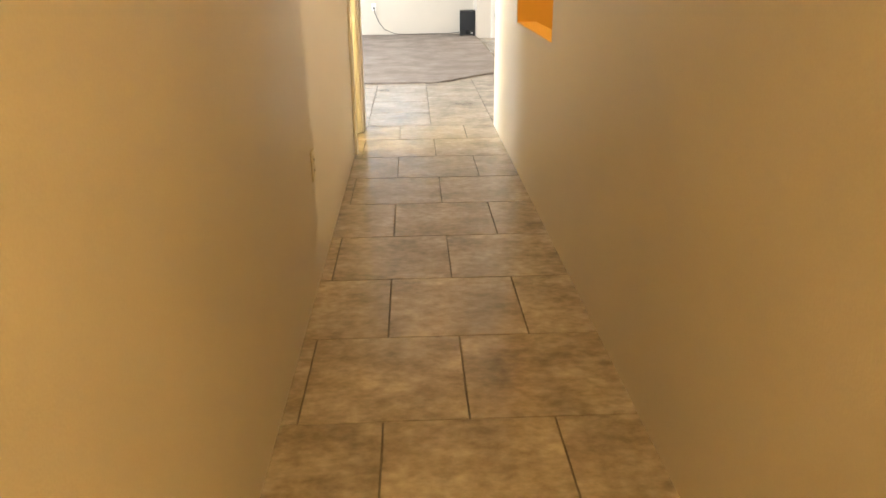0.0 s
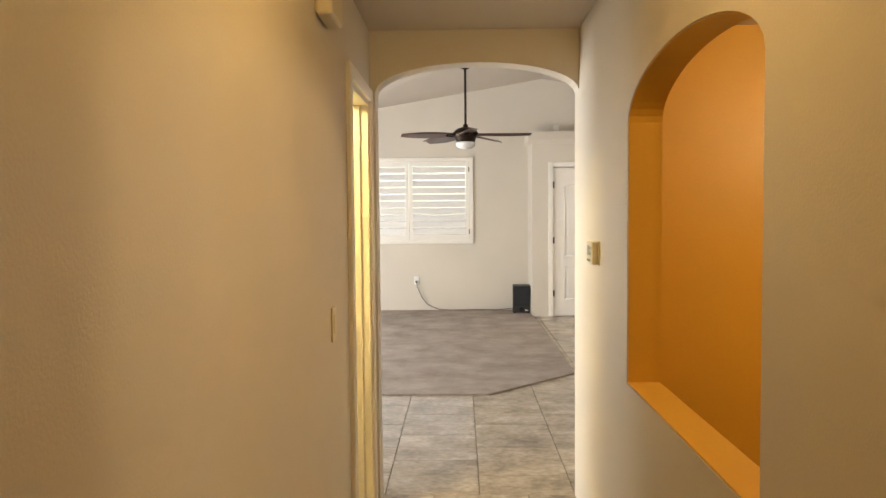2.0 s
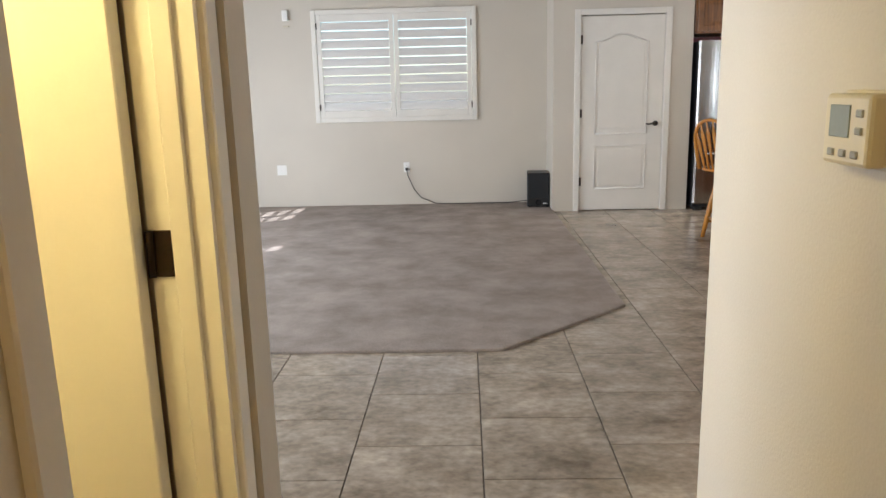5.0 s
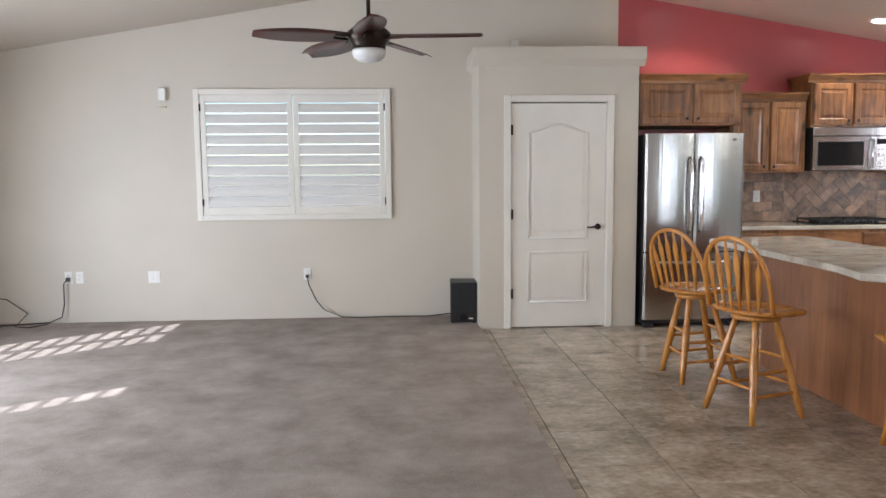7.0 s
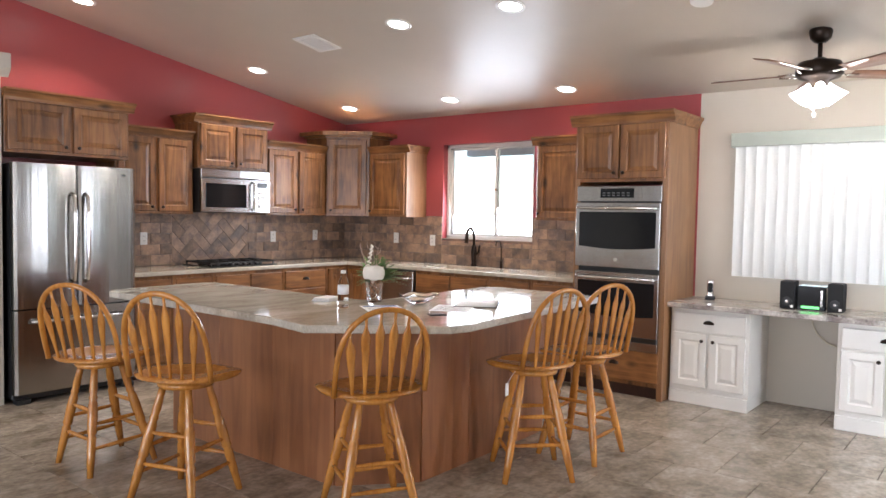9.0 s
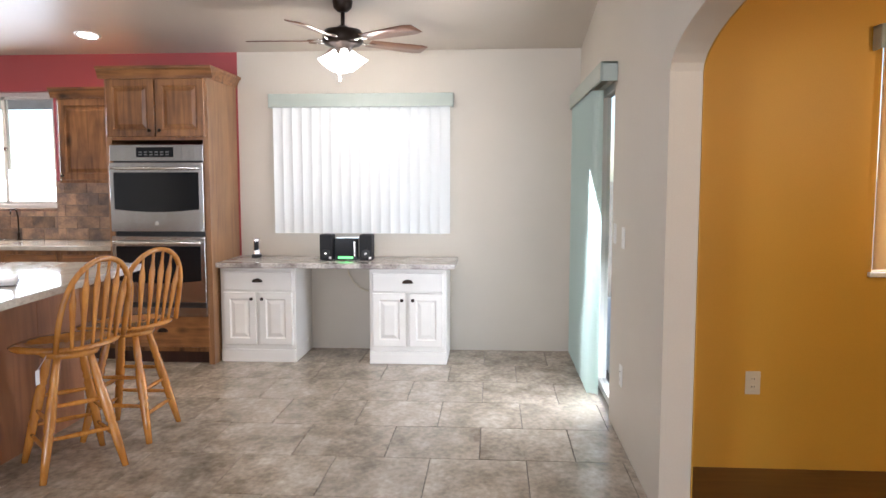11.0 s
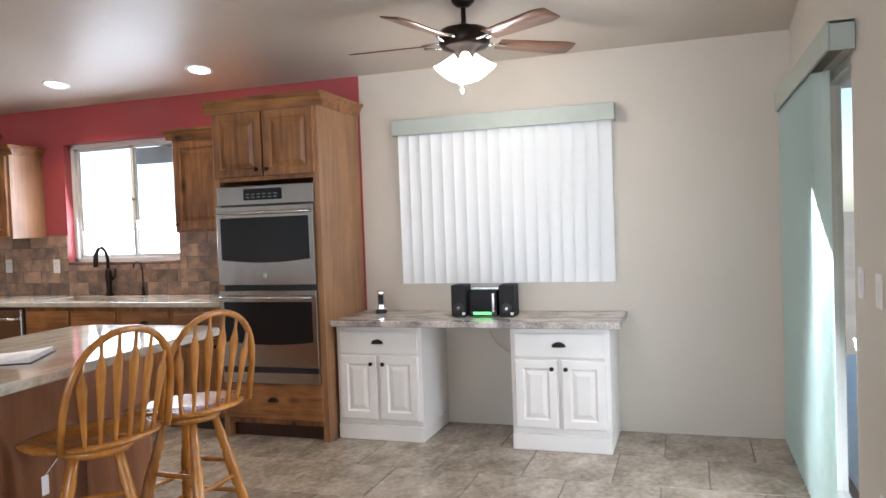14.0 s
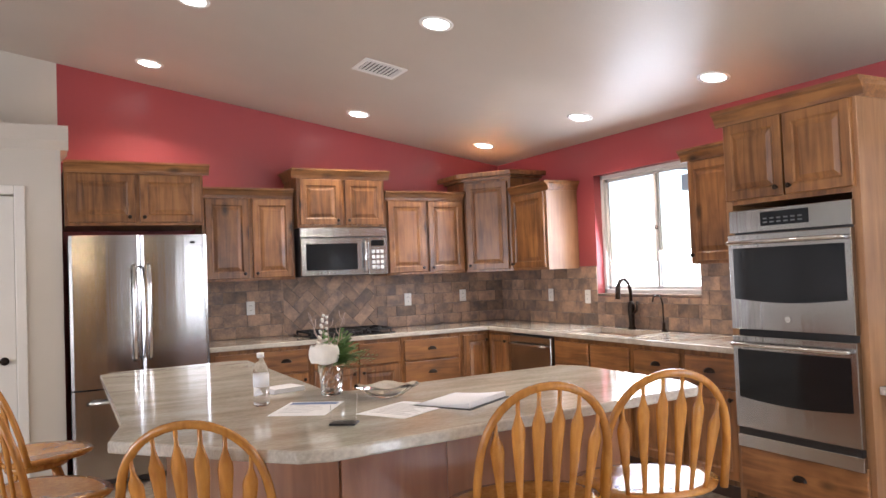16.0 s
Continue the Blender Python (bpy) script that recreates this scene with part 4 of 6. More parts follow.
# microwave over the range
c = thing("microwave", "stainless over-the-range microwave with a dark window", "microwave", pose(4.262, 12.68, 1.42))
bm = B()
box(bm, 0, 0.786, 0.02, 0.42, 0, 0.41)
part("body", bm, M["black"], c)
bm = B()
box(bm, 0.0, 0.786, -0.006, 0.02, 0.33, 0.41, 0.004)
part("vent_strip", bm, M["steel"], c)
bm = B()
box(bm, 0.0, 0.60, -0.012, 0.02, 0.004, 0.326, 0.006, 2)
dr = part("door", bm, M["steel"], c)
bm = B()
box(bm, 0.045, 0.50, -0.0155, -0.012, 0.05, 0.275, 0.002)
part("window", bm, M["blackglass"], dr, "dark glass window")
bm = B()
tube(bm, [(0.565, -0.012, 0.03), (0.565, -0.045, 0.05), (0.565, -0.05, 0.16), (0.565, -0.045, 0.28), (0.565, -0.012, 0.30)], 0.012, 8)
part("handle", bm, M["chrome"], dr)
bm = B()
box(bm, 0.603, 0.786, -0.012, 0.02, 0.004, 0.326, 0.004)
pn = part("control_panel", bm, M["steel"], c)
bm = B()
box(bm, 0.63, 0.75, -0.015, -0.012, 0.25, 0.30, 0.001)
part("display", bm, M["blackglass"], pn)
for r in range(4):
    for k in range(3):
        bm = B()
        box(bm, 0.635 + k * 0.04, 0.665 + k * 0.04, -0.015, -0.012, 0.05 + r * 0.045, 0.08 + r * 0.045, 0.001)
        part("button", bm, M["plate"], pn)

# refrigerator: french doors above a freezer drawer
c = thing("refrigerator", "stainless steel french door refrigerator with bottom freezer", "refrigerator", pose(2.535, 12.36, 0))
FW = 0.915
bm = B()
box(bm, 0.004, FW - 0.004, 0.07, 0.72, 0.03, 1.76, 0.006)
part("body", bm, M["black"], c)
for k in range(2):
    bm = B()
    a, b = (0.0, FW / 2 - 0.003) if k == 0 else (FW / 2 + 0.003, FW)
    pts = [(a, 0.065), (a, 0.012), (a + 0.02, 0.0)] + [(a + 0.02 + (b - a - 0.04) * i / 6, -0.008 * math.sin(math.pi * i / 6)) for i in range(1, 6)] + [(b - 0.02, 0.0), (b, 0.012), (b, 0.065)]
    prism(bm, pts, "z", 0.70, 1.765)
    dr = part("door", bm, M["steel"], c)
    bm = B()
    hx = FW / 2 + (-0.05 if k == 0 else 0.05)
    tube(bm, [(hx, 0.0, 0.88), (hx, -0.045, 0.90), (hx, -0.062, 1.05), (hx, -0.066, 1.22), (hx, -0.062, 1.40), (hx, -0.045, 1.53), (hx, 0.0, 1.55)], 0.014, 10)
    part("handle", bm, M["chrome"], dr, "curved polished bar handle")
bm = B()
pts = [(0, 0.065), (0, 0.012), (0.02, 0.0)] + [(0.02 + (FW - 0.04) * i / 8, -0.008 * math.sin(math.pi * i / 8)) for i in range(1, 8)] + [(FW - 0.02, 0.0), (FW, 0.012), (FW, 0.065)]
prism(bm, pts, "z", 0.075, 0.690)
dr = part("freezer_drawer", bm, M["steel"], c)
bm = B()
tube(bm, [(0.10, 0.0, 0.60), (0.12, -0.05, 0.61), (0.30, -0.066, 0.61), (FW - 0.30, -0.066, 0.61), (FW - 0.12, -0.05, 0.61), (FW - 0.10, 0.0, 0.60)], 0.014, 10)
part("handle", bm, M["chrome"], dr, "curved polished bar handle")
bm = B()
box(bm, 0.01, FW - 0.01, 0.04, 0.12, 0.03, 0.073)
part("grille", bm, M["black"], c)
for x in (0.06, FW - 0.06):
    bm = B()
    box(bm, x - 0.05, x + 0.05, 0.0, 0.09, 0.0, 0.04, 0.012, 2)
    part("foot", bm, M["black"], c)
bm = B()
box(bm, FW - 0.12, FW - 0.085, -0.006, 0.0, 1.70, 1.715, 0.001)
part("badge", bm, M["black"], c)

# oven tower
c = thing("oven_cabinet", "tall knotty alder oven cabinet with crown and drawer", "cabinet", pose(5.87, 9.68, 0, 0, 0, -90))
TW, TD = 0.80, 0.628
bm = B()
box(bm, 0.02, TW - 0.02, 0.002, TD, 0.10, 0.43)
part("drawer_box", bm, M["alder"], c)
for xs in (0.0, TW - 0.045):
    bm = B()
    box(bm, xs, xs + 0.045, 0.0, TD, 0.0, 2.21, 0.002)
    part("side_panel", bm, M["alder_side"], c)
bm = B()
box(bm, 0.045, TW - 0.045, 0.002, TD, 1.73, 2.21)
part("top_box", bm, M["alder"], c)
for k in range(2):
    bm = B()
    raised(bm, 0.02 + k * 0.385, 0.02 + k * 0.385 + 0.375, 1.755, 2.185, -0.02)
    dr = part("door", bm, M["alder"], c)
    knob(dr, 0.36 if k == 0 else 0.44, -0.025, 1.80)
bm = B()
box(bm, 0.03, TW - 0.03, -0.02, 0.002, 0.135, 0.40, 0.008, 2)
dr = part("drawer", bm, M["alder_h"], c)
cup(dr, TW / 2, -0.02, 0.27)
bm = B()
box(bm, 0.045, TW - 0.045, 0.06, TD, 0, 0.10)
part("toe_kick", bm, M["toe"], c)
crown(c, TW, TD, 2.21, M["alder_h"], rise=0.07)
o = thing("double_oven", "stainless steel built-in double wall oven with black glass", "oven", pose(5.845, 9.645, 0.44, 0, 0, -90))
OW = 0.73
bm = B()
box(bm, 0.012, OW - 0.012, 0.03, 0.55, 0.005, 1.24)
part("body", bm, M["black"], o)
bm = B()
box(bm, 0, OW, 0.0, 0.03, 1.13, 1.255, 0.003)
pn = part("control_panel", bm, M["steel"], o)
bm = B()
box(bm, 0.21, 0.50, -0.003, 0.001, 1.16, 1.235, 0.002)
dsp = part("display", bm, M["blackglass"], pn)
bm = B()
for i in range(6):
    box(bm, 0.23 + i * 0.042, 0.255 + i * 0.042, -0.0045, -0.003, 1.175, 1.183)
    box(bm, 0.23 + i * 0.042, 0.255 + i * 0.042, -0.0045, -0.003, 1.195, 1.203)
part("marking", bm, M["dim_print"], dsp)
for z0_, z1_ in ((0.575, 1.12), (0.03, 0.56)):
    bm = B()
    box(bm, 0, OW, -0.018, 0.02, z0_ + 0.02, z1_, 0.004)
    dr = part("door", bm, M["steel"], o)
    bm = B()
    g0, g1 = z0_ + 0.17, z1_ - 0.075
    pts = [(0.035, g0 + 0.02)] + [(0.035 + (OW - 0.07) * i / 10, g0 + 0.02 - 0.02 * math.sin(math.pi * i / 10)) for i in range(1, 10)] + [(OW - 0.035, g0 + 0.02), (OW - 0.035, g1), (0.035, g1)]
    prism(bm, pts, "y", -0.0215, -0.017)
    part("glass", bm, M["blackglass"], dr, "black oven glass")
    bm = B()
    hz = z1_ - 0.045
    tube(bm, [(0.03, -0.018, hz), (0.03, -0.055, hz), (0.06, -0.062, hz), (OW - 0.06, -0.062, hz), (OW - 0.03, -0.055, hz), (OW - 0.03, -0.018, hz)], 0.012, 8)
    part("handle", bm, M["chrome"], dr, "polished bar handle")
bm = B()
turned(bm, [(0.017, 0), (0.017, 0.004)], 16, (OW / 2, -0.018, 0.66), (OW / 2, -1, 0.66))
part("badge", bm, M["chrome"], o)
bm = B()
box(bm, 0, OW, -0.012, 0.02, -0.06, 0.012, 0.003)
part("bottom_trim", bm, M["steel"], o)
bm = B()
box(bm, 0.01, OW - 0.01, -0.010, 0.02, 0.012, 0.048)
part("vent_slot", bm, M["black"], o)

# ---------------------------------------------------------------- island
isl = thing("kitchen_island", "L-shaped island with reddish brown wood panels", "kitchen island")
IP = [(2.98, 11.02), (2.98, 9.50), (3.32, 9.20), (4.58, 9.20), (4.58, 9.62), (3.52, 9.62), (3.42, 9.72), (3.42, 11.02)]
bm = B()
prism(bm, IP, "z", 0.0, 0.876)
part("body", bm, M["island"], isl)


def panel_line(p, q, n, zz=(0.0, 0.872)):
    """Veneer panels side by side along a straight face."""
    p, q = Vector((*p, 0)), Vector((*q, 0))
    ln = (q - p).length
    ang = math.degrees(math.atan2(q.y - p.y, q.x - p.x))
    for i in range(n):
        b2 = B()
        box(b2, ln * i / n + 0.001, ln * (i + 1) / n - 0.001, -0.012, 0.0, zz[0], zz[1], 0.0015)
        ob = part("panel", b2, M["island"], isl)
        ob.matrix_basis = Matrix.Translation(p) @ pose(0, 0, 0, 0, 0, ang)


panel_line((2.98, 11.02), (2.98, 9.50), 3)
panel_line((2.98, 9.50), (3.32, 9.20), 1)
panel_line((3.32, 9.20), (4.58, 9.20), 3)
panel_line((4.58, 9.20), (4.58, 9.62), 1)
bm = B()
prism(bm, [(2.66, 11.25), (2.66, 9.62), (2.585, 9.31), (3.05, 8.80), (3.15, 8.765), (4.73, 8.87), (4.80, 9.00), (4.80, 9.70), (4.72, 9.80), (3.56, 9.74), (3.48, 9.84), (3.50, 11.33), (3.40, 11.38), (2.72, 11.33)], "z", 0.878, 0.918, 0.008)
solid("island_worktop", bm, M["granite"], "large polished beige granite island top with clipped corners", "worktop")

# ---------------------------------------------------------------- stools
def stool(m, swivel, label):
    """A swivel counter stool with a hooped spindle back. The seat faces +y before the swivel."""
    c = thing("bar_stool", label, "bar stool", m, "stools round the island")
    legs = []
    for k in range(4):
        a = math.radians(45 + 90 * k)
        top, foot = Vector((0.105 * math.cos(a), 0.105 * math.sin(a), 0.575)), Vector((0.265 * math.cos(a), 0.265 * math.sin(a), 0.0))
        legs.append((top, foot))
        ln = (foot - top).length
        prof = [(0.017, 0), (0.018, 0.05), (0.022, 0.12), (0.018, 0.15), (0.023, 0.165), (0.018, 0.18), (0.024, 0.20), (0.0265, 0.27), (0.024, 0.335), (0.026, 0.35), (0.019, 0.365), (0.024, 0.38), (0.023, 0.40), (0.0215, 0.48), (0.016, ln)]
        bm = B()
        turned(bm, prof, 10, top, foot)
        part("leg", bm, M["oak"], c)
    for k in range(4):
        (t0, f0), (t1, f1) = legs[k], legs[(k + 1) % 4]
        for s in ((0.40, 0.66) if k % 2 else (0.52, 0.74)):
            p, q = t0.lerp(f0, s), t1.lerp(f1, s)
            d = (q - p)
            bm = B()
            turned(bm, [(0.008, 0), (0.010, d.length * 0.2), (0.013, d.length * 0.5), (0.010, d.length * 0.8), (0.008, d.length)], 8, p, q)
            part("stretcher", bm, M["oak"], c)
    bm = B()
    turned(bm, [(0.135, 0.570), (0.14, 0.590), (0.13, 0.598), (0.11, 0.606)], 20)
    part("swivel_plate", bm, M["oak"], c)
    turn = pose(0, 0, 0, 0, 0, swivel)
    # saddle seat
    bm = B()
    n, rings = 28, 6
    top, low = [], []
    def outline(t):
        x, y = math.cos(t), math.sin(t)
        x, y = math.copysign(abs(x) ** 0.8, x), math.copysign(abs(y) ** 0.85, y)
        return Vector((0.258 * x * (1.0 + 0.07 * y), 0.215 * y + 0.01, 0))
    cen = bm.verts.new((0, 0.0, 0.622))
    cenb = bm.verts.new((0, 0.0, 0.602))
    for j in range(1, rings + 1):
        s = j / rings
        rt, rb = [], []
        for i in range(n):
            p = outline(2 * math.pi * i / n) * s
            dip = -0.014 * (1 - s * s) + 0.010 * (abs(p.x) / 0.235) ** 2 + (0.006 * max(0, p.y / 0.2) * math.cos(p.x / 0.235 * math.pi) if p.y > 0 else 0)
            edge = -0.012 if j == rings else 0
            rt.append(bm.verts.new((p.x, p.y, 0.638 + dip + edge)))
            rb.append(bm.verts.new((p.x * 0.97, p.y * 0.97, 0.606 + 0.012 * s * s)))
        top.append(rt)
        low.append(rb)
    for i in range(n):
        bm.faces.new((cen, top[0][i], top[0][(i + 1) % n])).smooth = True
        bm.faces.new((cenb, low[0][(i + 1) % n], low[0][i])).smooth = True
        for j in range(rings - 1):
            bm.faces.new((top[j][i], top[j + 1][i], top[j + 1][(i + 1) % n], top[j][(i + 1) % n])).smooth = True
            bm.faces.new((low[j][i], low[j][(i + 1) % n], low[j + 1][(i + 1) % n], low[j + 1][i])).smooth = True
        bm.faces.new((top[-1][i], low[-1][i], low[-1][(i + 1) % n], top[-1][(i + 1) % n])).smooth = True
    seat = part("seat", bm, M["oak"], c)
    seat.matrix_basis = turn
    # hoop
    hoop = []
    for i in range(23):
        t = math.pi * i / 22
        z = 0.625 + 0.425 * (math.sin(t) ** 0.62)
        lean = (z - 0.625) * 0.11
        hoop.append(Vector((-0.224 * math.cos(t) * (1.0 + 0.09 * math.sin(t)), -0.135 - 0.055 * math.sin(t) ** 0.8 - lean, z)))
    bm = B()
    tube(bm, hoop, 0.0150, 10, flat=0.9)
    hp = part("backrest_hoop", bm, M["oak"], c)
    hp.matrix_basis = turn
    for k in range(6):
        u = (k - 2.5) / 2.5
        bx = 0.142 * u
        tx = 0.175 * u
        best = min((h for h in hoop if h.z > 0.75), key=lambda h: abs(h.x - tx))
        p, q = Vector((bx, -0.172 + 0.02 * abs(u), 0.625)), Vector((tx, best.y, best.z - 0.004))
        bm = B()
        prof = [(0.008, 0.0), (0.0085, 0.12), (0.0145, 0.36), (0.021, 0.60), (0.0235, 0.70), (0.022, 0.75), (0.012, 0.83), (0.0075, 0.87), (0.007, 1.0)]
        rg = []
        d = (q - p)
        for r, s in prof:
            cc = p + d * s
            th = min(r, 0.008)
            rg.append([bm.verts.new(cc + Vector((r * math.cos(w_), th * math.sin(w_), 0))) for w_ in [2 * math.pi * i / 8 for i in range(8)]])
        for a_, b_ in zip(rg, rg[1:]):
            for i in range(8):
                bm.faces.new((a_[i], a_[(i + 1) % 8], b_[(i + 1) % 8], b_[i])).smooth = True
        bm.faces.new(rg[0][::-1])
        bm.faces.new(rg[-1])
        sp = part("spindle", bm, M["oak"], hp)
    return c


stool(pose(2.385, 10.75, 0, 0, -3), -64, "golden oak swivel stool with arrow-spindle back near the refrigerator")
stool(pose(2.39, 9.96, 0, 0, 0, 18.4), -84, "golden oak swivel stool with hooped back by the island side")
stool(pose(2.88, 9.15, 0, 0, 0, -30) @ Matrix.Diagonal((1, 1, 0.96, 1)), 3, "golden oak swivel stool with its back turned, at the island corner")
stool(pose(3.855, 8.83, 0, 0, 0, 45), -58, "golden oak swivel stool at the long island side")
stool(pose(4.345, 8.775, 0, 0, 0, 0), -18, "golden oak swivel stool at the end of the island")

# ---------------------------------------------------------------- desk and dining side
GW = "white desk cabinets"
for k, y in enumerate((8.865, 7.685)):
    base("white painted desk cabinet with a drawer and two panel doors", 0.60, pose(5.99, y, 0, 0, 0, -90), [(0.27, 1, "drawer"), (0.73, 2, "door")], d=0.50, h=0.745, material=M["white"], face=M["white"], group=GW, plinth=True)
bm = B()
box(bm, 5.92, XW - 0.002, 7.02, 8.876, 0.75, 0.79, 0.006, 2)
solid("desk_worktop", bm, M["granite2"], "grey and white veined granite desk top spanning two cabinets", "desk top")
c = thing("stereo", "small black and silver stereo with two speakers on the desk", "stereo", pose(6.17, 7.905, 0.79, 0, 0, -90))
for x in (-0.20, 0.12):
    bm = B()
    box(bm, x - 0.005, x + 0.095, -0.02, 0.12, 0, 0.205, 0.008, 2)
    sp = part("speaker", bm, M["cloth"], c)
    bm = B()
    turned(bm, [(0.034, 0), (0.034, 0.004), (0.028, 0.006), (0.008, 0.002)], 16, (x + 0.045, -0.02, 0.055), (x + 0.045, -1, 0.055))
    part("driver", bm, M["black"], sp)
    bm = B()
    turned(bm, [(0.013, 0), (0.010, 0.006)], 12, (x + 0.045, -0.02, 0.055), (x + 0.045, -1, 0.055))
    part("cone_cap", bm, M["chrome"], sp)
    bm = B()
    box(bm, x + 0.07, x + 0.09, -0.022, -0.019, 0.012, 0.03)
    part("sticker", bm, M["plate"], sp)
bm = B()
box(bm, -0.09, 0.10, 0.0, 0.14, 0.0, 0.175, 0.006, 2)
mb = part("main_unit", bm, M["blackglass"], c)
bm = B()
box(bm, -0.06, 0.06, -0.006, 0.002, 0.012, 0.03, 0.002)
part("display", bm, M["led"], mb, "green lit display")
bm = B()
box(bm, 0.065, 0.085, -0.008, 0.0, 0.03, 0.15, 0.003)
part("trim_strip", bm, M["chrome"], mb)
c = thing("cordless_phone", "silver cordless handset standing on the desk", "telephone", pose(6.33, 8.68, 0.79, 0, 0, -75))
bm = B()
box(bm, -0.04, 0.04, -0.035, 0.035, 0, 0.03, 0.01, 2)
part("cradle", bm, M["black"], c)
bm = B()
box(bm, -0.026, 0.026, -0.012, 0.014, 0.02, 0.16, 0.01, 2)
hs_ = part("handset", bm, M["chrome"], c)
bm = B()
box(bm, -0.018, 0.018, -0.0145, -0.0115, 0.06, 0.135, 0.001)
part("screen", bm, M["blackglass"], hs_)
bm = B()
tube(bm, [(6.47, 7.95, 0.76), (6.45, 7.94, 0.66), (6.44, 7.90, 0.58), (6.45, 7.83, 0.52), (6.47, 7.72, 0.48), (6.48, 7.66, 0.47)], 0.006, 6)
solid("desk_cable", bm, M["beige"], "grey power cable hanging under the desk", "cable")


# ---------------------------------------------------------------- plates on the walls
def plate(m, label, kind="outlet", w=0.072, h=0.116, material=None, name="wall_outlet"):
    """Local: face towards -y."""
    c = thing(name, label, kind, m)
    bm = B()
    box(bm, -w / 2, w / 2, -0.007, -0.0005, -h / 2, h / 2, 0.003, 2)
    pl = part("cover_plate", bm, material or M["plate"], c)
    n = max(1, round(w / 0.072))
    for k in range(n):
        x = (k - (n - 1) / 2) * 0.046
        if kind == "outlet":
            for z in (-0.02, 0.02):
                bm = B()
                box(bm, x - 0.015, x + 0.015, -0.009, -0.006, z - 0.013, z + 0.013, 0.002)
                s = part("socket", bm, material or M["plate"], pl)
                bm = B()
                for dx in (-0.006, 0.006):
                    box(bm, x + dx - 0.0012, x + dx + 0.0012, -0.0096, -0.0088, z - 0.003, z + 0.006)
                part("slot", bm, M["black"], c)
        else:
            bm = B()
            box(bm, x - 0.016, x + 0.016, -0.010, -0.006, -0.033, 0.033, 0.002)
            part("rocker", bm, material or M["plate"], pl)
    return c


for x, z, w_, k in ((-2.87, 0.455, 0.072, "outlet"), (-2.765, 0.455, 0.072, "outlet"), (-2.06, 0.45, 0.115, "blank"), (-0.584, 0.455, 0.072, "outlet")):
    plate(pose(x, YB, z), "white wall plate on the greige wall above the carpet", "outlet" if k == "outlet" else "switch", w_)
for x, z in ((3.93, 1.17), (5.42, 1.17), (6.02, 1.18)):
    plate(pose(x, YB - 0.013, z), "white outlet plate on the tiled backsplash")
for y, z in ((12.25, 1.17), (11.72, 1.16), (9.85, 1.15)):
    plate(pose(XW - 0.013, y, z, 0, 0, -90), "white outlet plate on the tiled backsplash beside the sink")
plate(pose(4.66, YS, 1.12, 0, 0, 180), "white light switch beside the patio blinds", "switch", name="light_switch")
plate(pose(4.39, YS, 1.115, 0, 0, 180), "white light switch by the arched opening", "switch", name="light_switch")
plate(pose(4.375, YS, 0.364, 0, 0, 180), "white outlet low on the wall by the arch")
plate(pose(4.03, 5.455, 0.432, 0, 0, -90), "almond outlet low on the orange wall", material=M["beige"])
plate(pose(HL, 4.79, 1.07, 0, 0, 90), "almond light switch on the hallway wall", "switch", material=M["beige"], name="light_switch")
plate(pose(HL, 3.17, 0.47, 0, 0, 90), "almond outlet low on the hallway wall", material=M["beige"])

c = thing("thermostat", "almond plastic thermostat with a small display in the hall", "thermostat", pose(HR, 5.435, 1.267, 0, 0, -90))
bm = B()
box(bm, -0.062, 0.062, -0.006, -0.0005, -0.05, 0.05, 0.002)
part("back_plate", bm, M["beige"], c)
bm = B()
box(bm, -0.058, 0.058, -0.034, -0.006, -0.046, 0.046, 0.006, 2)
bd = part("body", bm, M["beige"], c)
bm = B()
box(bm, -0.040, 0.012, -0.0355, -0.033, -0.010, 0.032, 0.001)
part("display", bm, M["screen"], bd)
for x, z in ((0.036, 0.022), (0.036, 0.0), (-0.03, -0.03), (0.0, -0.03), (0.03, -0.03)):
    bm = B()
    box(bm, x - 0.008, x + 0.008, -0.037, -0.033, z - 0.005, z + 0.005, 0.0015)
    part("button", bm, M["ink2"], bd)
c = thing("door_chime", "beige plastic door chime box high on the hallway wall", "door chime", pose(HL, 4.66, 2.10, 0, 0, 90))
bm = B()
box(bm, -0.10, 0.10, -0.055, -0.0005, -0.06, 0.06, 0.012, 3)
part("cover", bm, M["beige"], c)
c = thing("motion_sensor", "white motion sensor on a small bracket on the wall", "sensor", pose(-1.90, YB, 2.19))
bm = B()
box(bm, -0.035, 0.035, -0.045, -0.0005, -0.055, 0.065, 0.010, 3)
part("body", bm, M["plate"], c)
bm = B()
box(bm, -0.035, 0.035, -0.02, -0.0005, -0.12, -0.105, 0.004)
part("bracket", bm, M["beige"], c)
c = thing("wireless_box", "small white box on the ledge above the pantry", "sensor", pose(1.44, 12.9, 2.533))
bm = B()
box(bm, -0.035, 0.035, -0.02, 0.02, 0, 0.14, 0.008, 2)
part("body", bm, M["plate"], c)

# subwoofer and its cable, and the loose cable in the corner
c = thing("subwoofer", "black box loudspeaker standing on the carpet", "loudspeaker", pose(0.93, 12.83, 0.016, 0, 0, -4))
bm = B()
box(bm, -0.125, 0.125, -0.15, 0.15, 0.012, 0.385, 0.006, 2)
part("cabinet", bm, M["black"], c)
bm = B()
box(bm, -0.115, 0.115, -0.158, -0.15, 0.10, 0.375, 0.004)
part("grille", bm, M["cloth"], c)
bm = B()
turned(bm, [(0.03, 0), (0.03, 0.006), (0.024, 0.008), (0.022, 0.0)], 16, (0.0, -0.15, 0.055), (0, -1, 0.055))
part("port", bm, M["blackglass"], c)
bm = B()
box(bm, 0.05, 0.09, -0.153, -0.15, 0.04, 0.05)
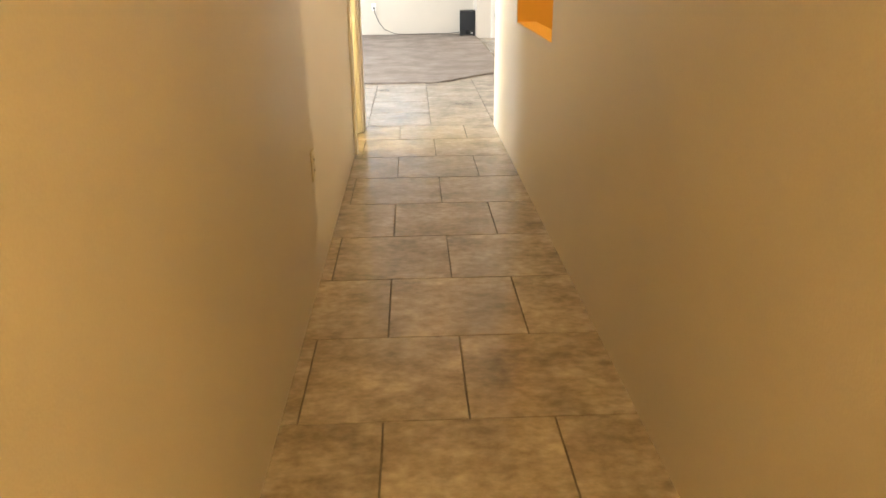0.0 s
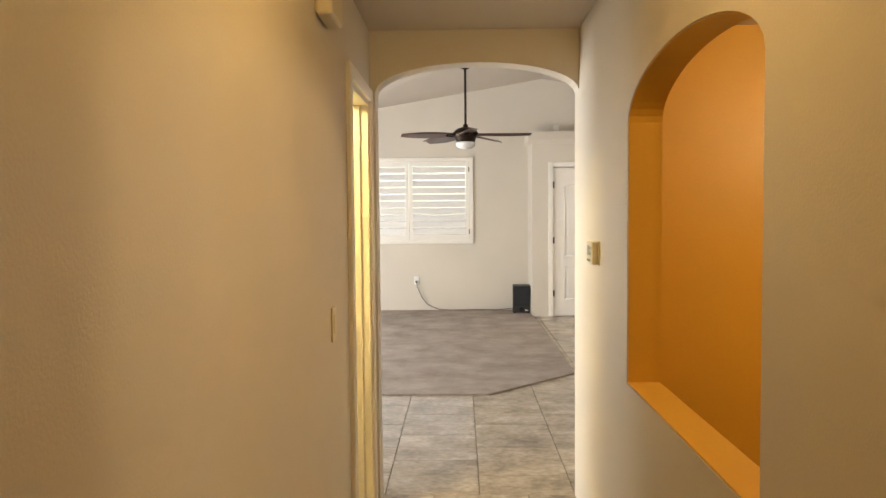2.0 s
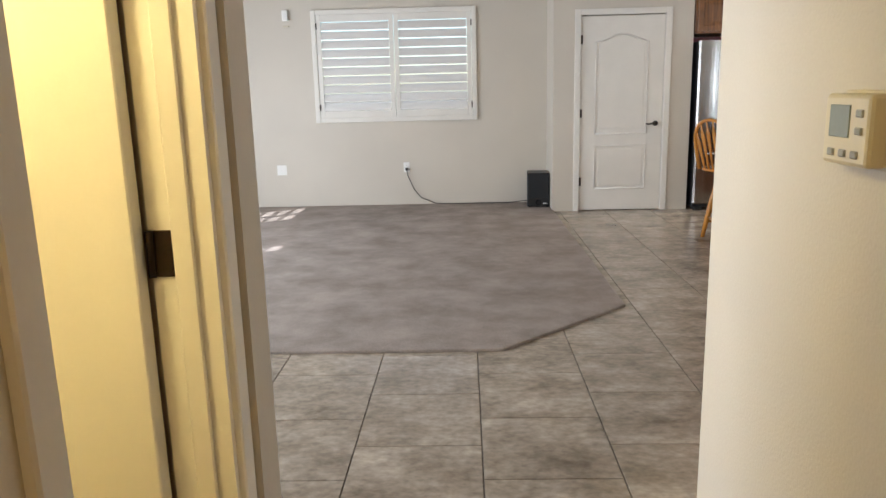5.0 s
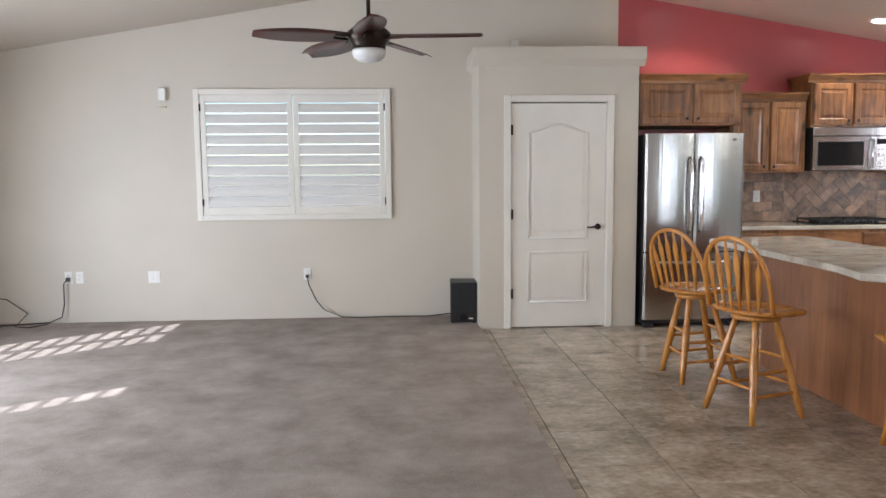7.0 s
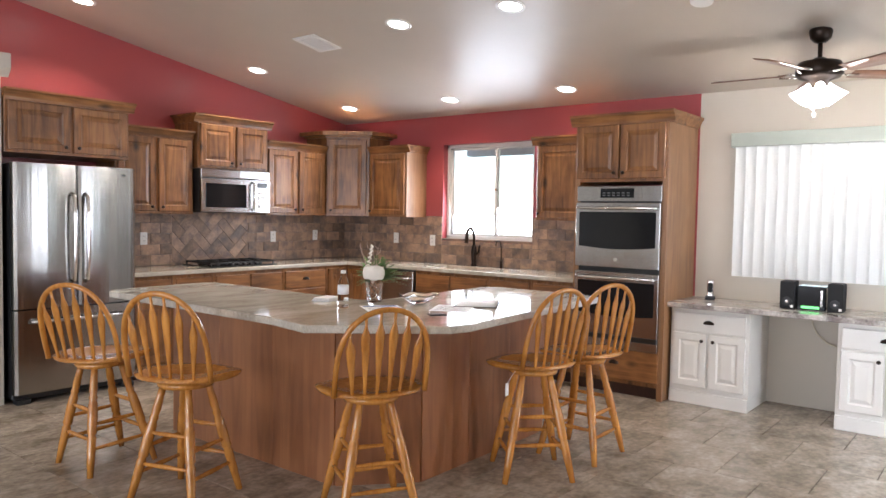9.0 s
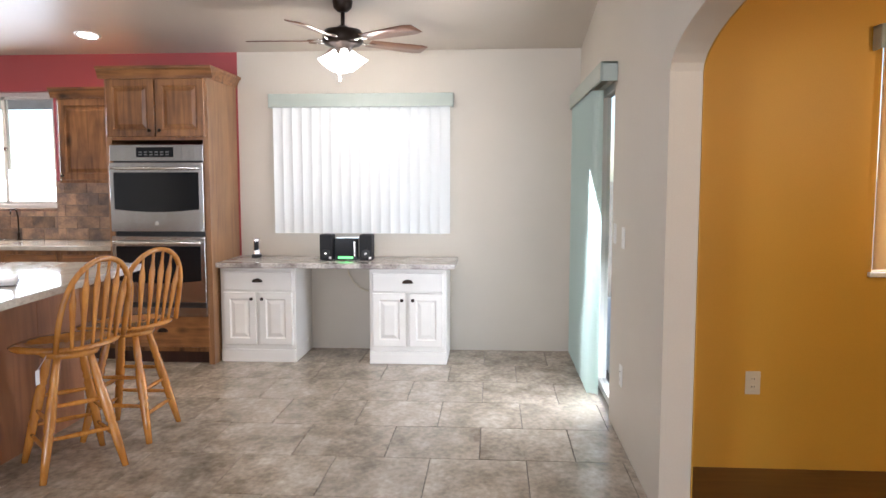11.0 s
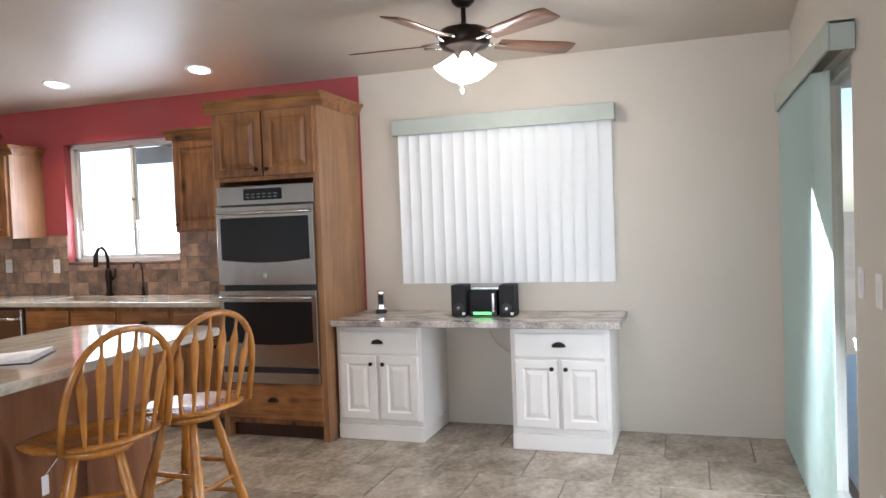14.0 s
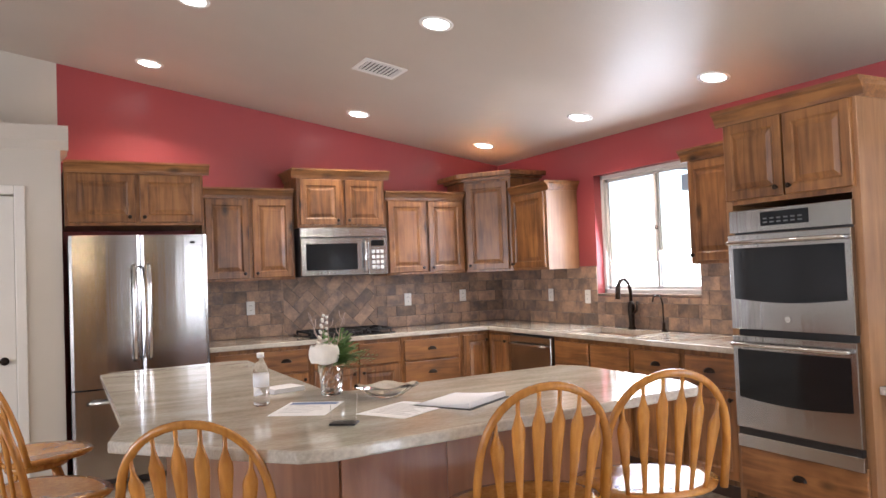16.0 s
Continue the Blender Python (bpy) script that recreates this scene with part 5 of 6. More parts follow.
part("badge", bm, M["plate"], c)
for x in (-0.10, 0.10):
    for y in (-0.12, 0.12):
        bm = B()
        turned(bm, [(0.016, 0), (0.014, 0.012)], 10, (x, y, 0))
        part("foot", bm, M["black"], c)
bm = B()
tube(bm, [(-0.584, YB - 0.03, 0.44), (-0.57, YB - 0.05, 0.36), (-0.50, YB - 0.05, 0.20), (-0.42, YB - 0.05, 0.10), (-0.25, YB - 0.06, 0.03), (-0.1, YB - 0.06, 0.022), (0.3, YB - 0.05, 0.024), (0.6, YB - 0.06, 0.022), (0.85, YB - 0.08, 0.05)], 0.005, 6)
box(bm, -0.598, -0.570, YB - 0.045, YB - 0.008, 0.42, 0.45, 0.004)
solid("power_cord", bm, M["black"], "thin black power cord plugged in and running along the carpet", "cable")
bm = B()
tube(bm, [(-2.87, YB - 0.03, 0.45), (-2.90, YB - 0.05, 0.40), (-2.90, YB - 0.06, 0.20), (-2.93, YB - 0.06, 0.08), (-3.05, YB - 0.06, 0.03), (-3.25, YB - 0.08, 0.024), (-3.5, YB - 0.15, 0.024)], 0.006, 6)
tube(bm, [(-3.05, YB - 0.1, 0.024), (-3.15, YB - 0.25, 0.024), (-3.30, YB - 0.20, 0.024), (-3.25, YB - 0.05, 0.12), (-3.45, YB - 0.03, 0.26), (-3.62, YB - 0.05, 0.28)], 0.005, 6)
box(bm, -2.885, -2.855, YB - 0.045, YB - 0.008, 0.42, 0.46, 0.004)
solid("loose_cable", bm, M["black"], "black cables coiled on the carpet at the wall", "cable")


# ---------------------------------------------------------------- ceiling fixtures
def on_slope(x, y):
    return Matrix.Translation((x, y, roof_z(x))) @ pose(0, 0, 0, 0, math.degrees(math.atan(PITCH)) * (1 if x > RIDGE else -1), 0)


def can_light(x, y, power=17):
    c = thing("recessed_light", "lit round recessed ceiling light with white trim", "ceiling light", on_slope(x, y), "recessed lights")
    bm = B()
    n = 28
    rg = [[bm.verts.new((r * math.cos(2 * math.pi * i / n), r * math.sin(2 * math.pi * i / n), z)) for i in range(n)] for r, z in ((0.100, -0.0005), (0.098, -0.006), (0.080, -0.008), (0.072, -0.002))]
    for a, b in zip(rg, rg[1:]):
        for i in range(n):
            bm.faces.new((a[i], a[(i + 1) % n], b[(i + 1) % n], b[i])).smooth = True
    part("trim_ring", bm, M["plate"], c)
    bm = B()
    turned(bm, [(0.074, -0.003), (0.074, -0.0045), (0.05, -0.006)], 24)
    part("lens", bm, M["can"], c)
    z = roof_z(x)
    lamp("can_light", "SPOT", (x, y, z - 0.03), power, (1, 0.84, 0.62), (x, y, 0), spot=125, radius=0.06)


CANS = [(3.10, 12.50), (3.18, 11.06), (4.40, 10.38), (4.74, 12.48), (5.98, 12.50), (6.03, 11.16), (6.07, 9.90), (4.45, 9.43)]
for x, y in CANS:
    can_light(x, y, 28 if y > 12.3 else 17)


def vent(m, w, d, label, n=9):
    c = thing("ceiling_vent", label, "ceiling vent", m)
    bm = B()
    f = 0.03
    for a, b, p, q in ((0, w, 0, f), (0, w, d - f, d), (0, f, f, d - f), (w - f, w, f, d - f)):
        box(bm, a, b, p, q, -0.012, -0.0005, 0.003)
    part("frame", bm, M["plate"], c)
    bm = B()
    box(bm, f, w - f, f, d - f, -0.002, -0.0005)
    part("backing", bm, M["black"], c)
    for i in range(n):
        bm = B()
        x = f + (w - 2 * f) * (i + 0.5) / n
        prism(bm, [(x - 0.004, -0.002), (x + 0.005, -0.011), (x + 0.007, -0.010), (x - 0.002, -0.001)], "y", f, d - f)
        part("slat", bm, M["plate"], c)
    return c


vent(on_slope(4.29, 11.18), 0.31, 0.26, "white ceiling register above the kitchen")
vent(on_slope(0.84, 11.30), 0.32, 0.17, "white ceiling register in the living room", 7)


def fan(x, y, drop, R, base_angle, blade_mat, label, hub_z, lit):
    z = roof_z(x)
    c = thing("ceiling_fan", label, "ceiling fan", pose(x, y, 0))
    bm = B()
    turned(bm, [(0.068, z + 0.012), (0.070, z - 0.01), (0.062, z - 0.05), (0.035, z - 0.075), (0.018, z - 0.08)], 20)
    part("canopy", bm, M["bronze"], c)
    bm = B()
    rod(bm, (0, 0, hub_z + 0.06), (0, 0, z - 0.06), 0.014, seg=12)
    part("downrod", bm, M["bronze"], c)
    bm = B()
    if lit:
        turned(bm, [(0.03, hub_z + 0.09), (0.05, hub_z + 0.075), (0.125, hub_z + 0.06), (0.14, hub_z + 0.03), (0.14, hub_z - 0.02), (0.12, hub_z - 0.04), (0.06, hub_z - 0.06), (0.055, hub_z - 0.10), (0.03, hub_z - 0.11)], 28)
    else:
        turned(bm, [(0.028, hub_z + 0.12), (0.03, hub_z + 0.09), (0.09, hub_z + 0.075), (0.145, hub_z + 0.03), (0.15, hub_z), (0.135, hub_z - 0.03), (0.115, hub_z - 0.06), (0.112, hub_z - 0.085)], 28)
    part("motor", bm, M["bronze"], c)
    for k in range(5):
        a = base_angle + 72 * k
        bm = B()
        n = 8
        up, lo = [], []
        r0, r1 = (0.20, R) if lit else (0.15, R)
        for i in range(n + 1):
            s = i / n
            r = r0 + (r1 - r0) * s
            if lit:
                hw = 0.052 + 0.020 * s
                hw *= 1.0 if s < 0.9 else 0.75
            else:
                hw = 0.052 + 0.055 * math.sin(math.pi * min(1, s * 0.8 + 0.05)) - 0.03 * s ** 4
            tilt = -0.22 if lit else 0.22
            zz = hub_z - 0.005 - (0.0 if lit else 0.02 * s)
            up.append([bm.verts.new((r, sgn * hw, zz + sgn * hw * tilt + (0.0 if lit else 0.018 * (1 - abs(sgn)) )) ) for sgn in (-1, 0, 1)])
            lo.append([bm.verts.new((v.co.x, v.co.y, v.co.z - 0.006)) for v in up[-1]])
        for g, flip in ((up, 1), (lo, -1)):
            for i in range(n):
                for j in range(2):
                    bm.faces.new((g[i][j], g[i + 1][j], g[i + 1][j + 1], g[i][j + 1])).smooth = True
        for i in range(n):
            bm.faces.new((up[i][0], lo[i][0], lo[i + 1][0], up[i + 1][0]))
            bm.faces.new((up[i][2], up[i + 1][2], lo[i + 1][2], lo[i][2]))
        bm.faces.new([*up[0], *lo[0][::-1]])
        bm.faces.new([*up[-1], *lo[-1][::-1]])
        bl_ = part("blade", bm, blade_mat, c)
        bl_.matrix_basis = pose(0, 0, 0, 0, 0, a)
        bm = B()
        tube(bm, [(0.10, -0.03, hub_z - 0.012), (0.16, -0.035, hub_z - 0.02), (0.24, -0.02, hub_z - 0.016)], 0.007, 6)
        tube(bm, [(0.10, 0.03, hub_z - 0.012), (0.16, 0.035, hub_z - 0.006), (0.24, 0.02, hub_z - 0.008)], 0.007, 6)
        part("bracket", bm, M["chrome"] if lit else M["bronze"], bl_)
    if lit:
        for k in range(4):
            a = math.radians(20 + 90 * k)
            p = Vector((0.045 * math.cos(a), 0.045 * math.sin(a), hub_z - 0.085))
            q = p + Vector((math.cos(a) * 0.75, math.sin(a) * 0.75, -1.0))
            bm = B()
            turned(bm, [(0.025, 0.0), (0.030, 0.02), (0.045, 0.06), (0.060, 0.095), (0.072, 0.115), (0.068, 0.113), (0.02, 0.09)], 16, p, q)
            part("shade", bm, M["shade"], c, "lit white glass bell shade")
        for dx, ln in ((-0.02, 0.10), (0.025, 0.14)):
            bm = B()
            rod(bm, (dx, 0.03, hub_z - 0.11 - ln), (dx, 0.03, hub_z - 0.10), 0.0015, seg=6)
            turned(bm, [(0.004, 0), (0.010, 0.012), (0.008, 0.028), (0.003, 0.032)], 10, (dx, 0.03, hub_z - 0.14 - ln))
            part("pull_chain", bm, M["plate"], c)
        lamp("fan_bulbs", "POINT", (x, y, hub_z - 0.26), 14, (1, 0.90, 0.76), radius=0.09)
    else:
        bm = B()
        turned(bm, [(0.112, hub_z - 0.085), (0.115, hub_z - 0.10), (0.105, hub_z - 0.135), (0.07, hub_z - 0.16), (0.0, hub_z - 0.17)], 28)
        part("light_bowl", bm, M["frost"], c, "unlit frosted glass bowl")
    return c


fan(0.135, 10.95, 0.7, 0.77, 273, M["blade"], "dark bronze ceiling fan with mahogany blades on a long downrod", 2.345, False)
fan(5.51, 7.77, 0.25, 0.66, -124, M["blade2"], "black ceiling fan with brown blades and lit glass shades", 2.39, True)

c = thing("smoke_detector", "white round smoke detector on the ceiling", "smoke detector", on_slope(4.79, 8.28))
bm = B()
turned(bm, [(0.06, -0.035), (0.066, -0.03), (0.07, -0.012), (0.07, -0.0005)], 24)
part("cover", bm, M["plate"], c)

# ---------------------------------------------------------------- things on the island
ZI = 0.918
c = thing("flower_vase", "cut glass tumbler with a white rose, fern and pale twigs", "flower vase", pose(3.47, 9.70, ZI))
bm = B()
n = 24
prof = [(0.036, 0.0), (0.042, 0.004), (0.042, 0.022), (0.044, 0.042), (0.046, 0.062), (0.048, 0.082), (0.050, 0.102), (0.053, 0.125), (0.050, 0.125), (0.046, 0.09), (0.043, 0.05), (0.038, 0.02), (0.001, 0.018)]
rg = [[bm.verts.new((r * (1 + (0.07 * ((i + k) % 2) if 1 < k < 7 else 0.0)) * math.cos(2 * math.pi * i / n), r * (1 + (0.07 * ((i + k) % 2) if 1 < k < 7 else 0.0)) * math.sin(2 * math.pi * i / n), z)) for i in range(n)] for k, (r, z) in enumerate(prof)]
for a, b in zip(rg, rg[1:]):
    for i in range(n):
        bm.faces.new((a[i], a[(i + 1) % n], b[(i + 1) % n]))
        bm.faces.new((a[i], b[(i + 1) % n], b[i]))
bm.faces.new(rg[0][::-1])
part("glass", bm, M["crystal"], c)
bm = B()
heart = Vector((-0.035, -0.03, 0.172))
for j in range(5):
    size, cnt, lift = 0.064 - 0.009 * j, 7 - j, -0.55 + 0.36 * j
    for i in range(cnt):
        a = 2 * math.pi * (i + 0.37 * j) / cnt
        g = []
        for u in range(5):
            for v in range(5):
                el = lift + 1.25 * u / 4
                aa = a + (v / 4 - 0.5) * 1.5 * math.sin(math.pi * (0.22 + 0.62 * u / 4))
                r = size * (1.0 + 0.10 * (u / 4) ** 3 + 0.04 * math.sin(3.0 * aa + j))
                g.append(bm.verts.new(heart + Vector((r * math.cos(aa) * math.cos(el), r * math.sin(aa) * math.cos(el), 0.9 * r * math.sin(el)))))
        for u in range(4):
            for v in range(4):
                bm.faces.new((g[u * 5 + v], g[u * 5 + v + 1], g[u * 5 + v + 6], g[u * 5 + v + 5])).smooth = True
core = bmesh.ops.create_icosphere(bm, subdivisions=2, radius=0.045, matrix=Matrix.Translation(heart))
for v in core["verts"]:
    for f in v.link_faces:
        f.smooth = True
part("rose", bm, M["petal"], c, "white artificial rose")
bm = B()
for i in range(80):
    a, ln, el = random.uniform(-1.4, 1.8), random.uniform(0.12, 0.22), random.uniform(0.2, 1.25)
    d = Vector((math.cos(a) * math.cos(el), math.sin(a) * math.cos(el), math.sin(el)))
    p0 = Vector((0.01, 0.0, 0.10))
    w_ = d.cross(Vector((0, 0, 1))).normalized()
    for s in range(7):
        p = p0 + d * ln * (0.35 + 0.65 * s / 6) + Vector((0, 0, -0.04 * (s / 6) ** 2))
        for sg in (-1, 1):
            tip = p + (w_ * sg * 0.030 + d * 0.018) * (1 - 0.08 * s)
            q = p + d * 0.012
            bm.faces.new([bm.verts.new(p), bm.verts.new(tip), bm.verts.new(q)])
part("fern", bm, M["leaf"], c, "fine green fern sprays")
bm = B()
for a, reach in ((0.4, 0.050), (2.4, 0.045), (1.3, 0.020)):
    p = Vector((0.0, 0.01, 0.09))
    pts = [p]
    for k in range(8):
        p = p + Vector((reach * 0.25 * math.cos(a + 0.5 * math.sin(k * 1.7)), reach * 0.25 * math.sin(a + 0.5 * math.sin(k * 1.7)), 0.031))
        pts.append(p.copy())
    tube(bm, pts, [0.0036 - 0.0003 * k for k in range(9)], 6)
    for k in (4, 5, 6, 7):
        side = a + (1.4 if k % 2 else -1.4)
        e = pts[k] + Vector((0.020 * math.cos(side), 0.020 * math.sin(side), 0.016))
        tube(bm, [pts[k], e, e + Vector((0.005 * math.cos(side), 0.005 * math.sin(side), 0.026))], [0.0026, 0.0022, 0.0012], 5)
part("twig_spray", bm, M["twig"], c, "pale glittered twigs")
bm = B()
for k in range(16):
    a, z = 2.2 + 0.9 * math.sin(k * 2.1), 0.215 + 0.008 * k
    r = 0.045 - 0.0018 * k
    ball = bmesh.ops.create_icosphere(bm, subdivisions=1, radius=0.0075, matrix=Matrix.Translation((-0.012 + r * math.cos(a), r * math.sin(a) - 0.01, z)))
    for v in ball["verts"]:
        for f in v.link_faces:
            f.smooth = True
part("berry_spray", bm, M["petal"], c, "white berry sprig")

c = thing("water_bottle", "clear plastic water bottle with a white cap", "bottle", pose(3.16, 9.64, ZI))
bm = B()
prof = [(0.026, 0), (0.031, 0.006), (0.031, 0.03), (0.029, 0.036), (0.031, 0.042), (0.031, 0.075), (0.030, 0.13), (0.028, 0.145), (0.020, 0.165), (0.012, 0.180), (0.012, 0.195)]
turned(bm, prof, 20)
part("bottle_body", bm, M["pet"], c)
bm = B()
turned(bm, [(0.0318, 0.075), (0.0318, 0.125)], 20)
part("wrapper", bm, M["paper"], c, "white and blue paper wrapper")
bm = B()
turned(bm, [(0.0145, 0.190), (0.0145, 0.206), (0.012, 0.208)], 16)
part("cap", bm, M["plate"], c)


def sheet(name, x, y, w, h, rot, label, lines=8, z=0.0, th=0.0015, head=None, cat="paper"):
    c = thing(name, label, cat, pose(x, y, ZI + z, 0, 0, rot))
    bm = B()
    box(bm, -w / 2, w / 2, -h / 2, h / 2, 0, th)
    pg = part("page", bm, M["paper"], c)
    bm = B()
    for i in range(lines):
        yy = h / 2 - 0.05 - i * (h - 0.08) / lines
        box(bm, -w / 2 + 0.02, w / 2 - 0.02 - random.uniform(0, w * 0.3), yy - 0.0025, yy + 0.0025, th, th + 0.0003)
    part("printed_text", bm, M["ink2"], pg)
    if head:
        bm = B()
        box(bm, -w / 2 + 0.015, w / 2 - 0.015, h / 2 - 0.06, h / 2 - 0.015, th, th + 0.0004)
        part("picture", bm, head, pg)
    return c


sheet("flyer", 3.285, 9.45, 0.216, 0.279, -34, "printed flyer with a blue picture lying on the granite", 7, head=M["ink"])
sheet("document", 3.57, 9.19, 0.216, 0.279, -62, "white printed sheet lying on the granite", 10)
c = thing("binder", "open ring binder with printed pages on the island", "binder", pose(3.82, 9.20, ZI, 0, 0, -60))
bm = B()
box(bm, -0.125, 0.125, -0.15, 0.15, 0, 0.004, 0.001)
part("cover", bm, M["black"], c)
bm = B()
g = []
for i in range(7):
    s = i / 6
    g.append([bm.verts.new((-0.115 + 0.23 * s, sg * 0.142, 0.006 + 0.018 * s * s)) for sg in (-1, 1)])
lowr = [[bm.verts.new((v.co.x, v.co.y, 0.0045)) for v in p] for p in g]
for i in range(6):
    bm.faces.new((g[i][0], g[i + 1][0], g[i + 1][1], g[i][1])).smooth = True
    for sg in (0, 1):
        bm.faces.new((g[i][sg], lowr[i][sg], lowr[i + 1][sg], g[i + 1][sg]))
bm.faces.new((g[6][0], lowr[6][0], lowr[6][1], g[6][1]))
part("writing_pad", bm, M["paper"], c, "curling stack of white pages")
c = thing("napkins", "folded white napkins on the island", "napkins", pose(3.33, 9.95, ZI, 0, 0, 15))
for i in range(3):
    bm = B()
    box(bm, -0.08 + 0.004 * i, 0.08 - 0.003 * i, -0.06, 0.06 - 0.004 * i, 0.007 * i, 0.007 * i + 0.006, 0.0025, 2)
    part("napkin", bm, M["paper"], c)
c = thing("card_holder", "small clear acrylic holder with a dark slip on the island", "card holder", pose(3.30, 9.085, ZI, 0, 0, -35))
bm = B()
box(bm, -0.045, 0.045, -0.03, 0.03, 0, 0.006, 0.001)
part("base", bm, M["black"], c)
bm = B()
prism(bm, [(-0.018, 0.006), (-0.014, 0.006), (0.012, 0.10), (0.008, 0.10)], "x", -0.045, 0.045)
part("back", bm, M["crystal"], c)
c = thing("glass_dish", "clear cut glass dish with wavy rim on the island", "dish", pose(3.63, 9.485, ZI, 0, 0, -20))
bm = B()
n = 28
prof = [(0.03, 0), (0.05, 0.006), (0.085, 0.035), (0.105, 0.05), (0.101, 0.051), (0.08, 0.04), (0.045, 0.012), (0.001, 0.010)]
rg = [[bm.verts.new((1.25 * r * math.cos(2 * math.pi * i / n), 0.8 * r * math.sin(2 * math.pi * i / n), z + (0.006 * math.sin(5 * 2 * math.pi * i / n) if 2 < j < 5 else 0))) for i in range(n)] for j, (r, z) in enumerate(prof)]
for a, b in zip(rg, rg[1:]):
    for i in range(n):
        bm.faces.new((a[i], a[(i + 1) % n], b[(i + 1) % n], b[i])).smooth = True
bm.faces.new(rg[0][::-1])
part("bowl", bm, M["thin_crystal"], c)
c = thing("price_tag", "small white paper tag tied under a stool seat", "tag", pose(3.645, 8.865, 0.50))
bm = B()
box(bm, -0.015, 0.015, -0.001, 0.001, -0.035, 0.035)
part("slip", bm, M["paper"], c)
bm = B()
rod(bm, (0, 0, 0.033), (0.06, -0.01, 0.09), 0.0012, seg=5)
part("string", bm, M["paper"], c)

# ---------------------------------------------------------------- tiles
def clip(poly, x0, x1, y0, y1):
    for axis, lim, sign in ((0, x0, 1), (0, x1, -1), (1, y0, 1), (1, y1, -1)):
        out = []
        for a, b in zip(poly, poly[1:] + poly[:1]):
            ia, ib = sign * (a[axis] - lim) >= 0, sign * (b[axis] - lim) >= 0
            if ia:
                out.append(a)
            if ia != ib:
                t = (lim - a[axis]) / (b[axis] - a[axis])
                out.append((a[0] + t * (b[0] - a[0]), a[1] + t * (b[1] - a[1])))
        poly = out
        if not poly:
            return []
    return poly


def slab(pts, th, ch):
    """A tile: outline pts round its own centre, top at th, chamfered rim."""
    cx, cy = sum(p[0] for p in pts) / len(pts), sum(p[1] for p in pts) / len(pts)
    r = max(math.hypot(p[0] - cx, p[1] - cy) for p in pts)
    k = 1 - ch / r * 1.4
    bm = B()
    lo = [bm.verts.new((p[0], p[1], 0)) for p in pts]
    mid = [bm.verts.new((p[0], p[1], th - ch)) for p in pts]
    hi = [bm.verts.new((cx + (p[0] - cx) * k, cy + (p[1] - cy) * k, th)) for p in pts]
    n = len(pts)
    for a, b in ((lo, mid), (mid, hi)):
        for i in range(n):
            bm.faces.new((a[i], a[(i + 1) % n], b[(i + 1) % n], b[i]))
    bm.faces.new(hi)
    return bm


cache = {}


def lay(poly, th, ch, material, parent, frame_m, lift=0.0, name="tile"):
    cx, cy = sum(p[0] for p in poly) / len(poly), sum(p[1] for p in poly) / len(poly)
    loc = [(round(p[0] - cx, 4), round(p[1] - cy, 4)) for p in poly]
    key = (tuple(loc), th, material.name)
    if key not in cache:
        cache[key] = mesh_of(name, slab(loc, th, ch), material)
    ob = new(name, cache[key])
    ob.parent = parent
    ob.matrix_basis = frame_m @ Matrix.Translation((cx, cy, lift))
    return ob


TX, TY, G = 0.4865, 0.49, 0.0022
flat = Matrix.Identity(4)
for i in range(-10, 14):
    xa = 0.157 + TX * i
    off = 7.776 if i % 2 == 0 else 8.028
    for j in range(-5, 12):
        yb_ = off + TY * j
        poly = clip([(xa + G, yb_ + G), (xa + TX - G, yb_ + G), (xa + TX - G, yb_ + TY - G), (xa + G, yb_ + TY - G)], XL + 0.002, XW - 0.002, YS + 0.001, YB - 0.002)
        if len(poly) < 3:
            continue
        mx_, my_ = xa + TX / 2, yb_ + TY / 2
        if my_ > 8.075 + TY and mx_ < 1.08 - TX and not (my_ < 9.2 and mx_ > 0.1):
            continue
        lay(poly, 0.008, 0.0015, M["tile"], floor_main, flat, -0.008)
HX, HY = 0.482, 0.4885
for j in range(-9, 9):
    ya_ = 2.16 + HY * j
    off = 0.164 if j % 2 == 0 else -0.078
    for i in range(-3, 4):
        xa = off + HX * i
        poly = clip([(xa + G, ya_ + G), (xa + HX - G, ya_ + G), (xa + HX - G, ya_ + HY - G), (xa + G, ya_ + HY - G)], HL - 0.02, HR + 0.02, -2.0, YS - 0.002)
        if len(poly) >= 3:
            lay(poly, 0.008, 0.0015, M["tile"], floor_hall, flat, -0.008)

